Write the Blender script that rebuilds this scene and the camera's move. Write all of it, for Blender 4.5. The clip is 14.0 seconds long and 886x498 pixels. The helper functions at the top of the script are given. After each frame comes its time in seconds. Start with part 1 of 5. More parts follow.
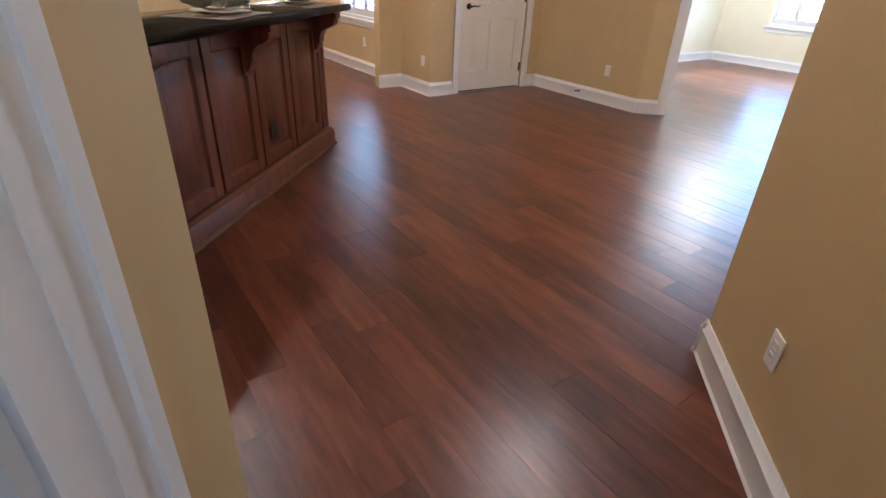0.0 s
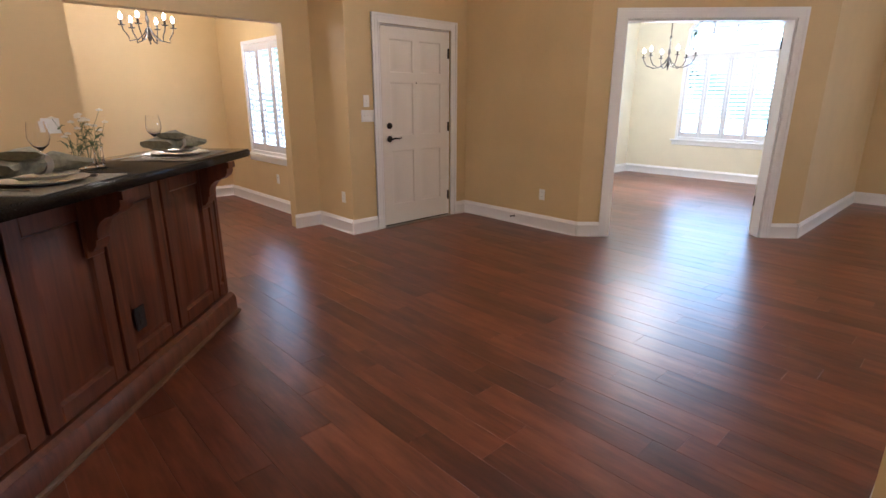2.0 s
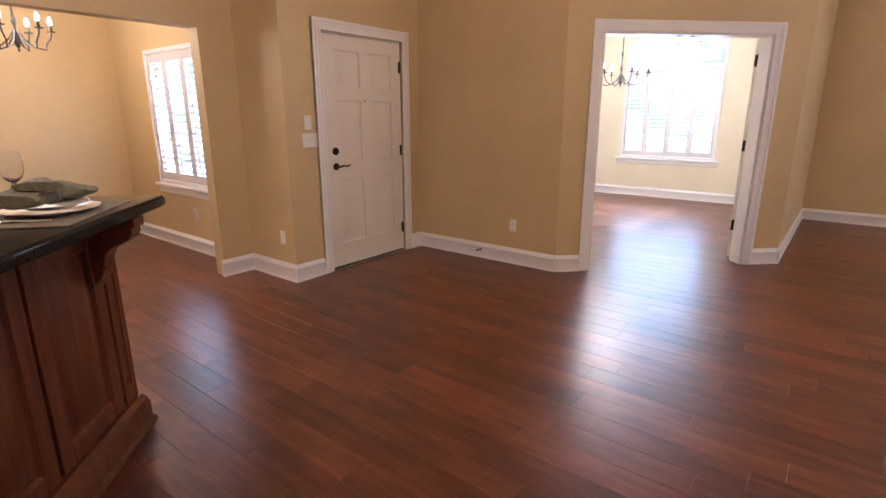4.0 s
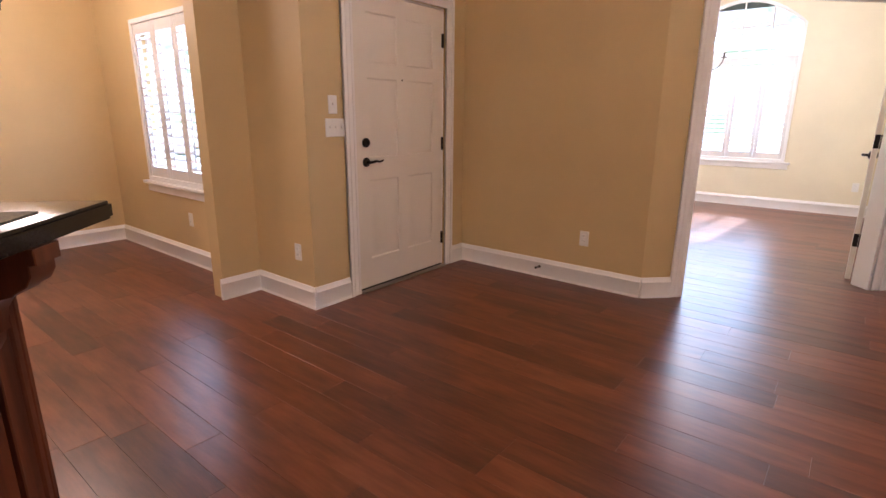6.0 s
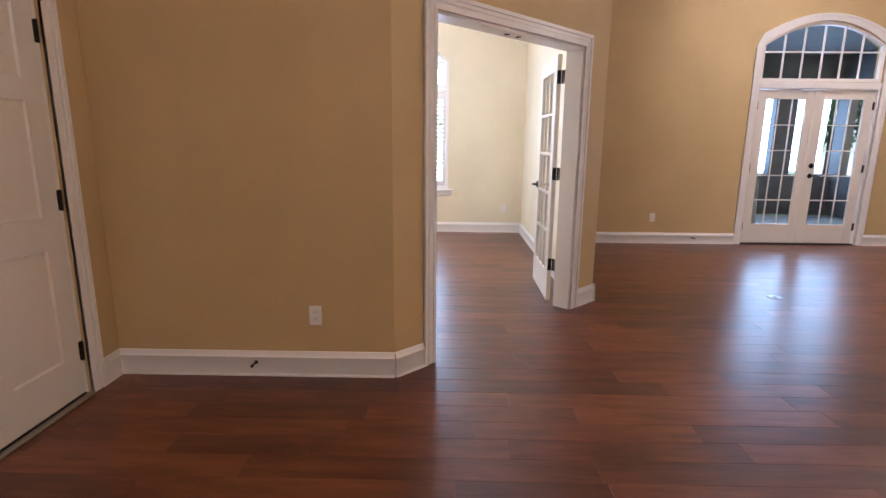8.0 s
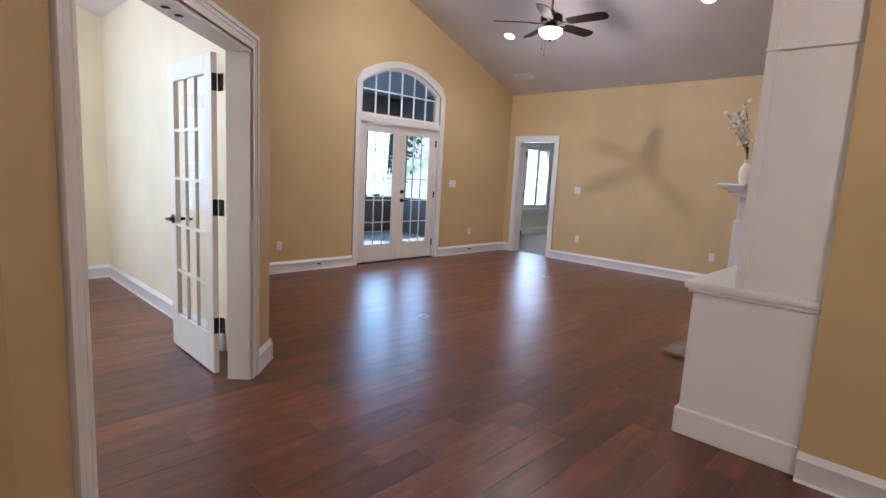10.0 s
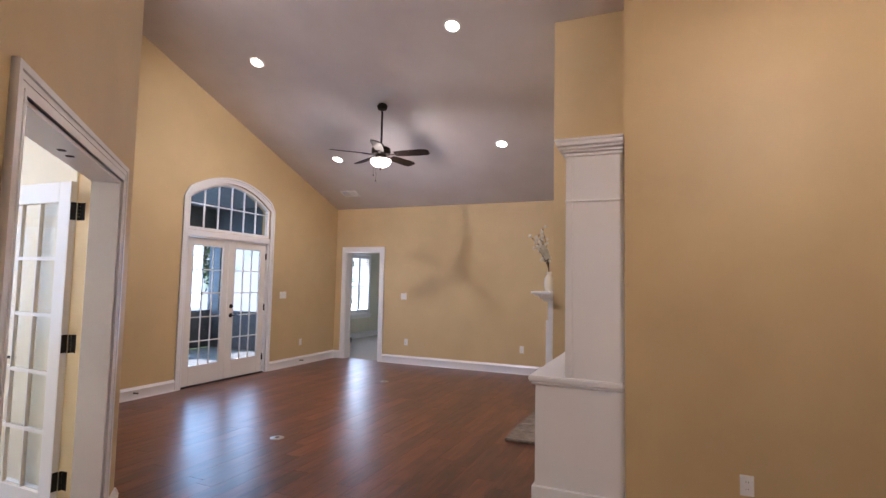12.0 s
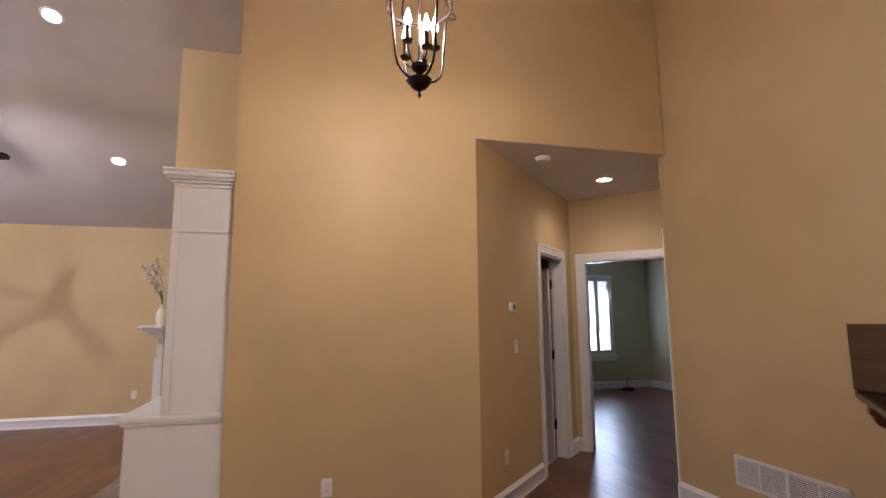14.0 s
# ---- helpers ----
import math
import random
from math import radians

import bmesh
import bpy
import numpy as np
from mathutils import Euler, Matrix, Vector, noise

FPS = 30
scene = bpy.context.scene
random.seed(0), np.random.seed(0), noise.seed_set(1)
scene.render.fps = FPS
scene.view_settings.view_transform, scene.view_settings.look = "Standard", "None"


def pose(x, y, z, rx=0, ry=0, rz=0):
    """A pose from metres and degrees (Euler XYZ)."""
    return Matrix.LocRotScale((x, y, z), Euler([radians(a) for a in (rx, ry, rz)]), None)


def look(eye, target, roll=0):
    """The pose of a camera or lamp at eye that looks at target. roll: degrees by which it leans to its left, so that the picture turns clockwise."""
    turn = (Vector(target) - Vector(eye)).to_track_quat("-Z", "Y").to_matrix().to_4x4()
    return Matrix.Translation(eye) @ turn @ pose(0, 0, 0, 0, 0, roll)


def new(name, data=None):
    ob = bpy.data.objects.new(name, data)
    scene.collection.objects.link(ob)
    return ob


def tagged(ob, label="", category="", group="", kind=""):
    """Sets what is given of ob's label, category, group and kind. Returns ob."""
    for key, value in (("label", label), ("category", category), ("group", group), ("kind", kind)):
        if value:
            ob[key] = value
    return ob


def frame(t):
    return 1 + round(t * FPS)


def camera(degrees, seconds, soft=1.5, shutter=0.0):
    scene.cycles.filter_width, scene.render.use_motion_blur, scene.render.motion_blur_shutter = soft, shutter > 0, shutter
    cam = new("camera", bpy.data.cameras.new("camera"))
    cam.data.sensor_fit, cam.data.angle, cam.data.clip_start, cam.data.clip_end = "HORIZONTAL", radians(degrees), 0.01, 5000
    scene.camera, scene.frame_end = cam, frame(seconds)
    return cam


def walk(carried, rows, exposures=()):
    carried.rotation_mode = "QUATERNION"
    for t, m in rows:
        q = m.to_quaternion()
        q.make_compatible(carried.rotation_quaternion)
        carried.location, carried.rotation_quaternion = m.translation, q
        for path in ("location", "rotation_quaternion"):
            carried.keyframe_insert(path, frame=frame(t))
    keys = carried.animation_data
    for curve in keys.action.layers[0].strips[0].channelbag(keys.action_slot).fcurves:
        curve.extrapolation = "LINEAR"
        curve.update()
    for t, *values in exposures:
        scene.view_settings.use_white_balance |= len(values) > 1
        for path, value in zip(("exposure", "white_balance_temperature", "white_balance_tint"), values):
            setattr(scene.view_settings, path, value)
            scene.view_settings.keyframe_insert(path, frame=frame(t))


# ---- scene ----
cam = camera(81.7, 14.0)
PATH = [
    (0, (5.11, -4.972, 1.312), (3.678, -3.957, 0.352), 2.5),
    (0.5, (5.003, -4.877, 1.354), (3.515, -3.827, 0.527), 0.2),
    (1, (4.888, -4.737, 1.345), (3.341, -3.642, 0.707), -0.5),
    (1.5, (4.625, -4.618, 1.354), (3.126, -3.435, 0.758), -0.3),
    (2, (4.422, -4.486, 1.357), (3.017, -3.178, 0.794), -0.0),
    (2.5, (4.256, -4.332, 1.395), (2.866, -2.989, 0.88), -1.3),
    (3, (4.08, -4.24, 1.374), (2.754, -2.825, 0.885), 0.9),
    (3.5, (3.824, -4.222, 1.414), (2.701, -2.646, 0.907), 0.2),
    (3.7, (3.733, -4.208, 1.413), (2.544, -2.683, 0.902), -0.4),
    (6, (2.702, -3.641, 1.276), (1.492, -2.131, 0.769), 0.4),
    (6.5, (2.501, -3.464, 1.277), (1.579, -1.751, 0.812), 1.3),
    (7, (2.28, -3.269, 1.38), (1.938, -1.356, 0.907), 3.0),
    (7.2, (2.204, -3.188, 1.341), (1.926, -1.262, 0.882), 2.7),
    (9.3, (1.631, -2.096, 1.35), (2.39, -0.272, 1.038), 0.8),
    (9.5, (1.6, -2.003, 1.351), (2.526, -0.257, 1.049), 1.7),
    (10, (1.466, -1.769, 1.384), (2.893, -0.397, 1.097), 3.1),
    (10.5, (1.299, -1.752, 1.423), (2.834, -0.491, 1.196), 3.6),
    (11, (1.148, -1.75, 1.461), (2.755, -0.56, 1.425), 2.5),
    (11.5, (1.016, -1.735, 1.488), (2.749, -0.737, 1.548), 1.9),
    (12, (0.903, -1.643, 1.491), (2.739, -0.861, 1.626), 1.2),
    (12.5, (0.853, -1.721, 1.484), (2.79, -1.252, 1.658), 2.8),
    (13, (0.793, -1.791, 1.471), (2.777, -1.823, 1.72), 1.9),
    (13.5, (0.744, -1.865, 1.484), (2.692, -2.184, 1.803), 0.8),
    (14, (0.714, -1.934, 1.465), (2.629, -2.44, 1.74), -0.5),
]
walk(cam, [(t, look(e, g, r)) for t, e, g, r in PATH],
     exposures=((0, 1.46, 5050, 11), (1, 1.40, 5100, 11), (1.5, 1.16, 5200, 12), (2, 1.12, 5300, 14), (3, 1.17, 5550, 20), (6, 1.15, 6000, 27), (7, 1.06, 5850, 25), (9.5, 0.68, 5550, 19),
                (10.5, 0.68, 5300, 16), (11, 0.68, 5600, 22), (12, 0.65, 5600, 21), (12.5, 0.68, 5850, 24), (13, 0.67, 6100, 26), (14, 0.80, 5750, 22)))

# ---- world, sun and lamps ----
world = bpy.data.worlds.new("world")
scene.world = world
world.use_nodes = True
wn = world.node_tree
sky = wn.nodes.new("ShaderNodeTexSky")
sky.sky_type = "NISHITA"
sky.sun_disc = False
sky.sun_elevation = radians(34.4)
sky.sun_rotation = radians(3.8)
wn.links.new(sky.outputs["Color"], wn.nodes["Background"].inputs["Color"])
wn.nodes["Background"].inputs["Strength"].default_value = 0.12

sun = new("sun", bpy.data.lights.new("sun", "SUN"))
sun.data.energy, sun.data.angle, sun.data.color = 5.0, radians(0.5), (1.0, 0.95, 0.87)
sun.matrix_world = look((2.0, 30, 20.6), (0, 0, 0))

WARM = (1.0, 0.83, 0.66)
SOFT = (1.0, 0.90, 0.80)
DAY = (0.46, 0.73, 1.0)


def area_lamp(name, eye, target, w, h, watts, colour):
    la = bpy.data.lights.new(name, "AREA")
    la.shape, la.size, la.size_y, la.energy, la.color = "RECTANGLE", w, h, watts, colour
    ob = new(name, la)
    ob.matrix_world = look(eye, target)
    return ob


def point_lamp(name, at, watts, colour, radius=0.05):
    la = bpy.data.lights.new(name, "POINT")
    la.energy, la.color, la.shadow_soft_size = watts, colour, radius
    ob = new(name, la)
    ob.location = at
    return ob


def can_lamp(name, at, watts, colour, spread=150):
    la = bpy.data.lights.new(name, "SPOT")
    la.energy, la.color, la.spot_size, la.spot_blend, la.shadow_soft_size = watts, colour, radians(spread), 0.7, 0.06
    ob = new(name, la)
    ob.location = at
    return ob


# daylight in the window openings
area_lamp("study_window_light", (1.115, 5.12, 1.39), (1.115, 2.0, 1.0), 1.42, 1.32, 29, DAY)
area_lamp("study_arch_light", (1.115, 5.066, 2.44), (1.115, 2.5, 1.0), 1.3, 0.52, 9, DAY)
area_lamp("porch_daylight", (6.4, 7.85, 1.6), (6.4, 0, 1.2), 6.0, 1.5, 110, DAY)
for dx in (6.36, 7.13):
    area_lamp("patio_door_light", (dx, 4.27, 1.22), (dx, 0, 0.9), 0.50, 1.55, 6.5, DAY)
area_lamp("dining_window_light", (-1.76, -1.565, 1.36), (-1.76, -5, 1.0), 1.05, 1.22, 14, DAY)
area_lamp("bedroom_window_light", (12.42, 5.875, 1.45), (12.2, 2, 1.0), 1.5, 1.45, 46, (0.72, 0.86, 1.0))
area_lamp("guest_window_light", (10.67, -7.955, 1.55), (7, -7.8, 1.0), 0.65, 1.55, 24, (0.72, 0.86, 1.0))

CANS = [(5.83, 0.40), (5.82, 3.09), (7.86, 0.44), (7.88, 3.25)]
for cx, cy in CANS:
    can_lamp("living_can_light", (cx, cy, 2.86 + 0.37 * (9.45 - cx)), 17, SOFT, 130)
point_lamp("fan_bowl_light", (6.797, 1.80, 3.06), 22, WARM, 0.07)
for k in range(5):
    a = k * 2 * math.pi / 5 + 0.4
    point_lamp("lantern_light", (2.87 + 0.07 * math.cos(a), -2.40 + 0.07 * math.sin(a), 2.855), 7.6, WARM, 0.02)
point_lamp("dining_chandelier_light", (-1.9, -2.8, 2.2), 21, WARM, 0.25)
point_lamp("study_chandelier_light", (1.0, 3.0, 2.12), 50, (1.0, 0.95, 0.88), 0.42)
can_lamp("hall_can_light", (5.21, -4.83, 2.865), 16, WARM, 150)
ridge = can_lamp("ridge_can_light", (3.45, 2.03, 5.05), 290, SOFT, 120)
ridge.matrix_world = look((3.45, 2.03, 5.05), (9.45, 1.62, 1.7))
ridge.data.shadow_soft_size = 0.12
# unseen fill lamps added over the kitchen to brighten bar and foyer
KFILL = [(0.4, -4.6), (0.4, -6.4), (1.3, -5.6)]
for cx, cy in KFILL:
    can_lamp("kitchen_fill_light", (cx, cy, 3.9), 34, WARM)

# ---- materials ----
def mat_new(name):
    m = bpy.data.materials.new(name)
    m.use_nodes = True
    return m, m.node_tree, m.node_tree.nodes["Principled BSDF"]


def node(nt, kind, **vals):
    n = nt.nodes.new(kind)
    for k, v in vals.items():
        n.inputs[k].default_value = v
    return n


def coords(nt, scale=(1, 1, 1)):
    g = nt.nodes.new("ShaderNodeNewGeometry")
    mp = nt.nodes.new("ShaderNodeMapping")
    mp.inputs["Scale"].default_value = scale
    nt.links.new(g.outputs["Position"], mp.inputs["Vector"])
    return mp.outputs["Vector"]


def ramp(nt, fac, stops):
    r = nt.nodes.new("ShaderNodeValToRGB")
    els = r.color_ramp.elements
    while len(els) < len(stops):
        els.new(0.5)
    for e, (p, c) in zip(els, stops):
        e.position, e.color = p, (*c, 1)
    nt.links.new(fac, r.inputs["Fac"])
    return r.outputs["Color"]


def noise_tex(nt, vec, scale, detail=3, rough=0.55):
    n = node(nt, "ShaderNodeTexNoise", Scale=scale, Detail=detail, Roughness=rough)
    nt.links.new(vec, n.inputs["Vector"])
    return n.outputs["Fac"]


def bump(nt, bsdf, height, strength, dist):
    b = node(nt, "ShaderNodeBump", Strength=strength, Distance=dist)
    nt.links.new(height, b.inputs["Height"])
    nt.links.new(b.outputs["Normal"], bsdf.inputs["Normal"])


def paint(name, c, rough=0.5, grain=260, strength=0.12, vary=0.05, dist=0.002):
    """Rolled or brushed paint: a large soft unevenness, a fine orange peel."""
    m, nt, b = mat_new(name)
    v = coords(nt)
    lo, hi = tuple(x * (1 - vary) for x in c), tuple(min(1, x * (1 + vary)) for x in c)
    nt.links.new(ramp(nt, noise_tex(nt, v, 1.7, 4), [(0.3, lo), (0.7, hi)]), b.inputs["Base Color"])
    b.inputs["Roughness"].default_value = rough
    bump(nt, b, noise_tex(nt, v, grain, 2), strength, dist)
    return m


def plain(name, c, rough=0.5, metal=0.0, vary=0.12, scale=40, spec=0.5):
    m, nt, b = mat_new(name)
    v = coords(nt)
    lo, hi = tuple(x * (1 - vary) for x in c), tuple(min(1, x * (1 + vary)) for x in c)
    nt.links.new(ramp(nt, noise_tex(nt, v, scale, 4), [(0.3, lo), (0.7, hi)]), b.inputs["Base Color"])
    b.inputs["Roughness"].default_value = rough
    b.inputs["Metallic"].default_value = metal
    b.inputs["Specular IOR Level"].default_value = spec
    return m


def wood(name, dark, light, along, rough=0.3, rand="", grain=1.0, spec=0.5, coat=0.0, relief=0.15, across=28.0, length=1.6):
    """Stained wood with grain along an axis; rand: where each piece takes its own shade from."""
    m, nt, b = mat_new(name)
    sc = [across * grain] * 3
    sc[along] = length * grain
    v = coords(nt, sc)
    vw = coords(nt, (1, 1, 1))
    fac = noise_tex(nt, v, 1.0, 6, 0.65)
    if rand:
        add = nt.nodes.new("ShaderNodeVectorMath")
        add.operation = "ADD"
        src = nt.nodes.new("ShaderNodeObjectInfo" if rand == "object" else "ShaderNodeNewGeometry")
        out = src.outputs["Random" if rand == "object" else "Random Per Island"]
        mul = nt.nodes.new("ShaderNodeMath")
        mul.operation = "MULTIPLY"
        mul.inputs[1].default_value = 37.0
        nt.links.new(out, mul.inputs[0])
        nt.links.new(v, add.inputs[0])
        nt.links.new(mul.outputs[0], add.inputs[1])
        fac = noise_tex(nt, add.outputs[0], 1.0, 6, 0.68)
        mixf = nt.nodes.new("ShaderNodeMath")
        mixf.operation = "MULTIPLY_ADD"
        nt.links.new(out, mixf.inputs[0])
        mixf.inputs[1].default_value = 0.22
        sub = nt.nodes.new("ShaderNodeMath")
        sub.operation = "SUBTRACT"
        nt.links.new(fac, sub.inputs[0])
        sub.inputs[1].default_value = 0.11
        nt.links.new(sub.outputs[0], mixf.inputs[2])
        fac = mixf.outputs[0]
    mid = tuple((a + c) / 2 for a, c in zip(dark, light))
    nt.links.new(ramp(nt, fac, [(0.27, dark), (0.5, mid), (0.74, light)]), b.inputs["Base Color"])
    r2 = nt.nodes.new("ShaderNodeMapRange")
    r2.inputs["To Min"].default_value, r2.inputs["To Max"].default_value = rough, rough + 0.06
    nt.links.new(noise_tex(nt, vw, 4, 3), r2.inputs["Value"])
    nt.links.new(r2.outputs["Result"], b.inputs["Roughness"])
    b.inputs["Specular IOR Level"].default_value = spec
    b.inputs["Coat Weight"].default_value = coat
    b.inputs["Coat Roughness"].default_value = 0.12
    sw = [16.0] * 3
    sw[along] = 3.0
    if relief:
        bump(nt, b, noise_tex(nt, coords(nt, sw), 1.0, 1.0), relief, 0.002)
    return m


def floor_wood(name, rand):
    """Hand-scraped stained planks: each with its own shade, streaky and flamed grain, scraped hollows."""
    m, nt, b = mat_new(name)
    src = nt.nodes.new("ShaderNodeObjectInfo" if rand == "object" else "ShaderNodeNewGeometry")
    own = src.outputs["Random" if rand == "object" else "Random Per Island"]

    def calc(op, a, c, d=None):
        n = nt.nodes.new("ShaderNodeMath")
        n.operation = op
        for slot, v in zip(n.inputs, (a, c, d)):
            if v is None:
                continue
            if isinstance(v, (int, float)):
                slot.default_value = v
            else:
                nt.links.new(v, slot)
        return n.outputs[0]

    def shifted(scale, by):
        add = nt.nodes.new("ShaderNodeVectorMath")
        add.operation = "ADD"
        nt.links.new(coords(nt, scale), add.inputs[0])
        nt.links.new(calc("MULTIPLY", own, by), add.inputs[1])
        return add.outputs[0]

    streak = noise_tex(nt, shifted((2.4, 17, 17), 41.0), 1.0, 5, 0.66)
    fine = noise_tex(nt, shifted((7, 75, 75), 90.0), 1.0, 2, 0.6)
    cloud = noise_tex(nt, shifted((2.6, 6.0, 6.0), 23.0), 1.0, 3, 0.55)
    fac = calc("MULTIPLY", streak, 0.58)
    fac = calc("MULTIPLY_ADD", fine, 0.12, fac)
    fac = calc("MULTIPLY_ADD", cloud, 0.34, fac)
    fac = calc("MULTIPLY_ADD", own, 0.20, fac)
    fac = calc("SUBTRACT", fac, 0.12)
    col = ramp(nt, fac, [(0.26, (0.038, 0.0100, 0.0056)), (0.44, (0.098, 0.0275, 0.0130)), (0.58, (0.165, 0.0490, 0.0225)), (0.80, (0.270, 0.0920, 0.0420))])
    nt.links.new(col, b.inputs["Base Color"])
    rr = nt.nodes.new("ShaderNodeMapRange")
    rr.inputs["To Min"].default_value, rr.inputs["To Max"].default_value = 0.278, 0.34
    nt.links.new(noise_tex(nt, coords(nt), 4, 3), rr.inputs["Value"])
    nt.links.new(rr.outputs["Result"], b.inputs["Roughness"])
    b.inputs["Specular IOR Level"].default_value = 0.58
    hollow = noise_tex(nt, shifted((3.4, 15, 15), 57.0), 1.0, 2.0)
    bump(nt, b, hollow, 0.42, 0.0028)
    return m


def emit(name, c, strength):
    m, nt, b = mat_new(name)
    b.inputs["Base Color"].default_value = (*c, 1)
    b.inputs["Emission Color"].default_value = (*c, 1)
    b.inputs["Emission Strength"].default_value = strength
    return m


def glass(name, c=(1, 1, 1), rough=0.0, ior=1.45):
    m, nt, b = mat_new(name)
    b.inputs["Base Color"].default_value = (*c, 1)
    b.inputs["Transmission Weight"].default_value = 1.0
    b.inputs["Roughness"].default_value = rough
    b.inputs["IOR"].default_value = ior
    return m


def carpet_mat(name, c):
    m, nt, b = mat_new(name)
    v = coords(nt)
    nt.links.new(ramp(nt, noise_tex(nt, v, 90, 5), [(0.3, tuple(x * 0.8 for x in c)), (0.7, c)]), b.inputs["Base Color"])
    b.inputs["Roughness"].default_value = 0.95
    bump(nt, b, noise_tex(nt, v, 400, 2), 0.6, 0.006)
    return m


M_WALL = paint("beige_wall_paint", (0.62, 0.465, 0.235), 0.55)
M_STUDY = paint("cream_wall_paint", (0.80, 0.74, 0.56), 0.55)
M_GUEST = paint("sage_wall_paint", (0.58, 0.55, 0.38), 0.55)
M_BED = paint("pale_green_wall_paint", (0.72, 0.69, 0.54), 0.55)
M_CEIL = paint("ceiling_paint", (0.74, 0.70, 0.68), 0.8, 160, 0.2)
M_TRIM = paint("white_gloss_trim", (0.86, 0.855, 0.84), 0.28, 60, 0.04, 0.02)
M_DOOR = paint("white_door_paint", (0.80, 0.77, 0.70), 0.35, 90, 0.06, 0.02)
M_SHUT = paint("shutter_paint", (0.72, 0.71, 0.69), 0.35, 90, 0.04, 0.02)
M_PLASTIC = plain("white_plastic", (0.84, 0.83, 0.79), 0.35, 0, 0.03)
M_IRON = plain("black_iron", (0.016, 0.013, 0.012), 0.38, 0.6, 0.3)
M_BRONZE = plain("oiled_bronze", (0.022, 0.017, 0.014), 0.35, 0.8, 0.3)
M_STEEL = plain("brushed_steel", (0.45, 0.43, 0.40), 0.28, 1.0, 0.1)
M_PEWTER = plain("aged_pewter", (0.055, 0.048, 0.042), 0.45, 0.6, 0.15)
M_FLOOR_P = floor_wood("floor_plank_wood", "object")
M_FLOOR_J = floor_wood("floor_plank_wood_far", "island")
M_JOINT = plain("floor_joint", (0.026, 0.009, 0.005), 0.7)
M_BAR = wood("bar_stained_wood", (0.048, 0.0145, 0.0080), (0.185, 0.056, 0.0255), 2, 0.30)
M_BLADE = wood("fan_blade_wood", (0.008, 0.005, 0.004), (0.022, 0.011, 0.008), 0, 0.45, spec=0.2)
M_BARTOP = plain("dark_granite", (0.020, 0.018, 0.016), 0.14, 0, 0.7, 220)
M_OAK = wood("pine_board", (0.060, 0.026, 0.011), (0.15, 0.068, 0.028), 0, 0.4)
M_GLASS = glass("clear_glass")
M_PANE = glass("window_pane", (0.97, 0.98, 0.98), 0, 1.08)
M_CARPET = carpet_mat("beige_carpet", (0.56, 0.51, 0.45))
M_BULB = emit("candle_bulb", (1.0, 0.82, 0.58), 30)
M_CAN = emit("recessed_lamp_lens", (1.0, 0.86, 0.66), 14)
M_BOWL = emit("frosted_bowl", (1.0, 0.80, 0.55), 5)
M_STONE = plain("hearth_slate", (0.20, 0.16, 0.12), 0.5, 0, 0.45, 18)
M_CONC = plain("porch_concrete", (0.35, 0.34, 0.32), 0.8, 0, 0.2, 6)
M_PORCH = plain("porch_dark_paint", (0.13, 0.13, 0.132), 0.7, 0, 0.15, 5)
M_LAWN = plain("lawn_grass", (0.075, 0.12, 0.035), 0.9, 0, 0.5, 3)
M_NAPKIN = plain("sage_linen", (0.20, 0.19, 0.13), 0.9, 0, 0.25, 60)
M_PLATE = plain("cream_china", (0.72, 0.68, 0.58), 0.15, 0, 0.03)
M_MAT = plain("woven_place_mat", (0.20, 0.17, 0.12), 0.85, 0, 0.4, 160)
M_STEM = plain("flower_stem", (0.07, 0.10, 0.03), 0.6, 0, 0.3)
M_PETAL = plain("white_petals", (0.75, 0.72, 0.60), 0.6, 0, 0.1)
M_TWIG = plain("bare_twig", (0.09, 0.055, 0.035), 0.7, 0, 0.3)
M_RUBBER = plain("black_rubber", (0.012, 0.012, 0.012), 0.6, 0, 0.2)
M_DARK = plain("dark_slot", (0.02, 0.018, 0.016), 0.6, 0, 0.2)
M_LEAF = plain("tree_leaves", (0.10, 0.17, 0.06), 0.6, 0, 0.5, 2)
M_BARK = plain("tree_bark", (0.09, 0.065, 0.045), 0.85, 0, 0.4, 12)
M_SIDING = plain("neighbour_siding", (0.45, 0.40, 0.34), 0.8, 0, 0.15, 4)
M_ROOF = plain("neighbour_roof", (0.16, 0.15, 0.15), 0.85, 0, 0.3, 9)


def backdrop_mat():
    """Garden and sky far outside, their overexposed daylight put into emission."""
    m, nt, b = mat_new("glowing_distance")
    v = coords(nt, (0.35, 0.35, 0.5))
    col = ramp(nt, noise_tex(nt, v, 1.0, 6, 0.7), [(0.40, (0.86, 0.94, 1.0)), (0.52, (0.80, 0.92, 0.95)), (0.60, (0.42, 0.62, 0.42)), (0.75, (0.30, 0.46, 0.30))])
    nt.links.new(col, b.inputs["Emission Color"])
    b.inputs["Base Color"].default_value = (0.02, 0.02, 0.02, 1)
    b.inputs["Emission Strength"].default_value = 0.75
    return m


M_BACK = backdrop_mat()


# ---- mesh helpers ----
def bx(bm, x0, x1, y0, y1, z0, z1, m=None):
    v = [bm.verts.new((x, y, z)) for z in (z0, z1) for y in (y0, y1) for x in (x0, x1)]
    for f in ((0, 2, 3, 1), (4, 5, 7, 6), (0, 1, 5, 4), (2, 6, 7, 3), (0, 4, 6, 2), (1, 3, 7, 5)):
        bm.faces.new([v[i] for i in f])
    if m is not None:
        bmesh.ops.transform(bm, matrix=m, verts=v)
    return v


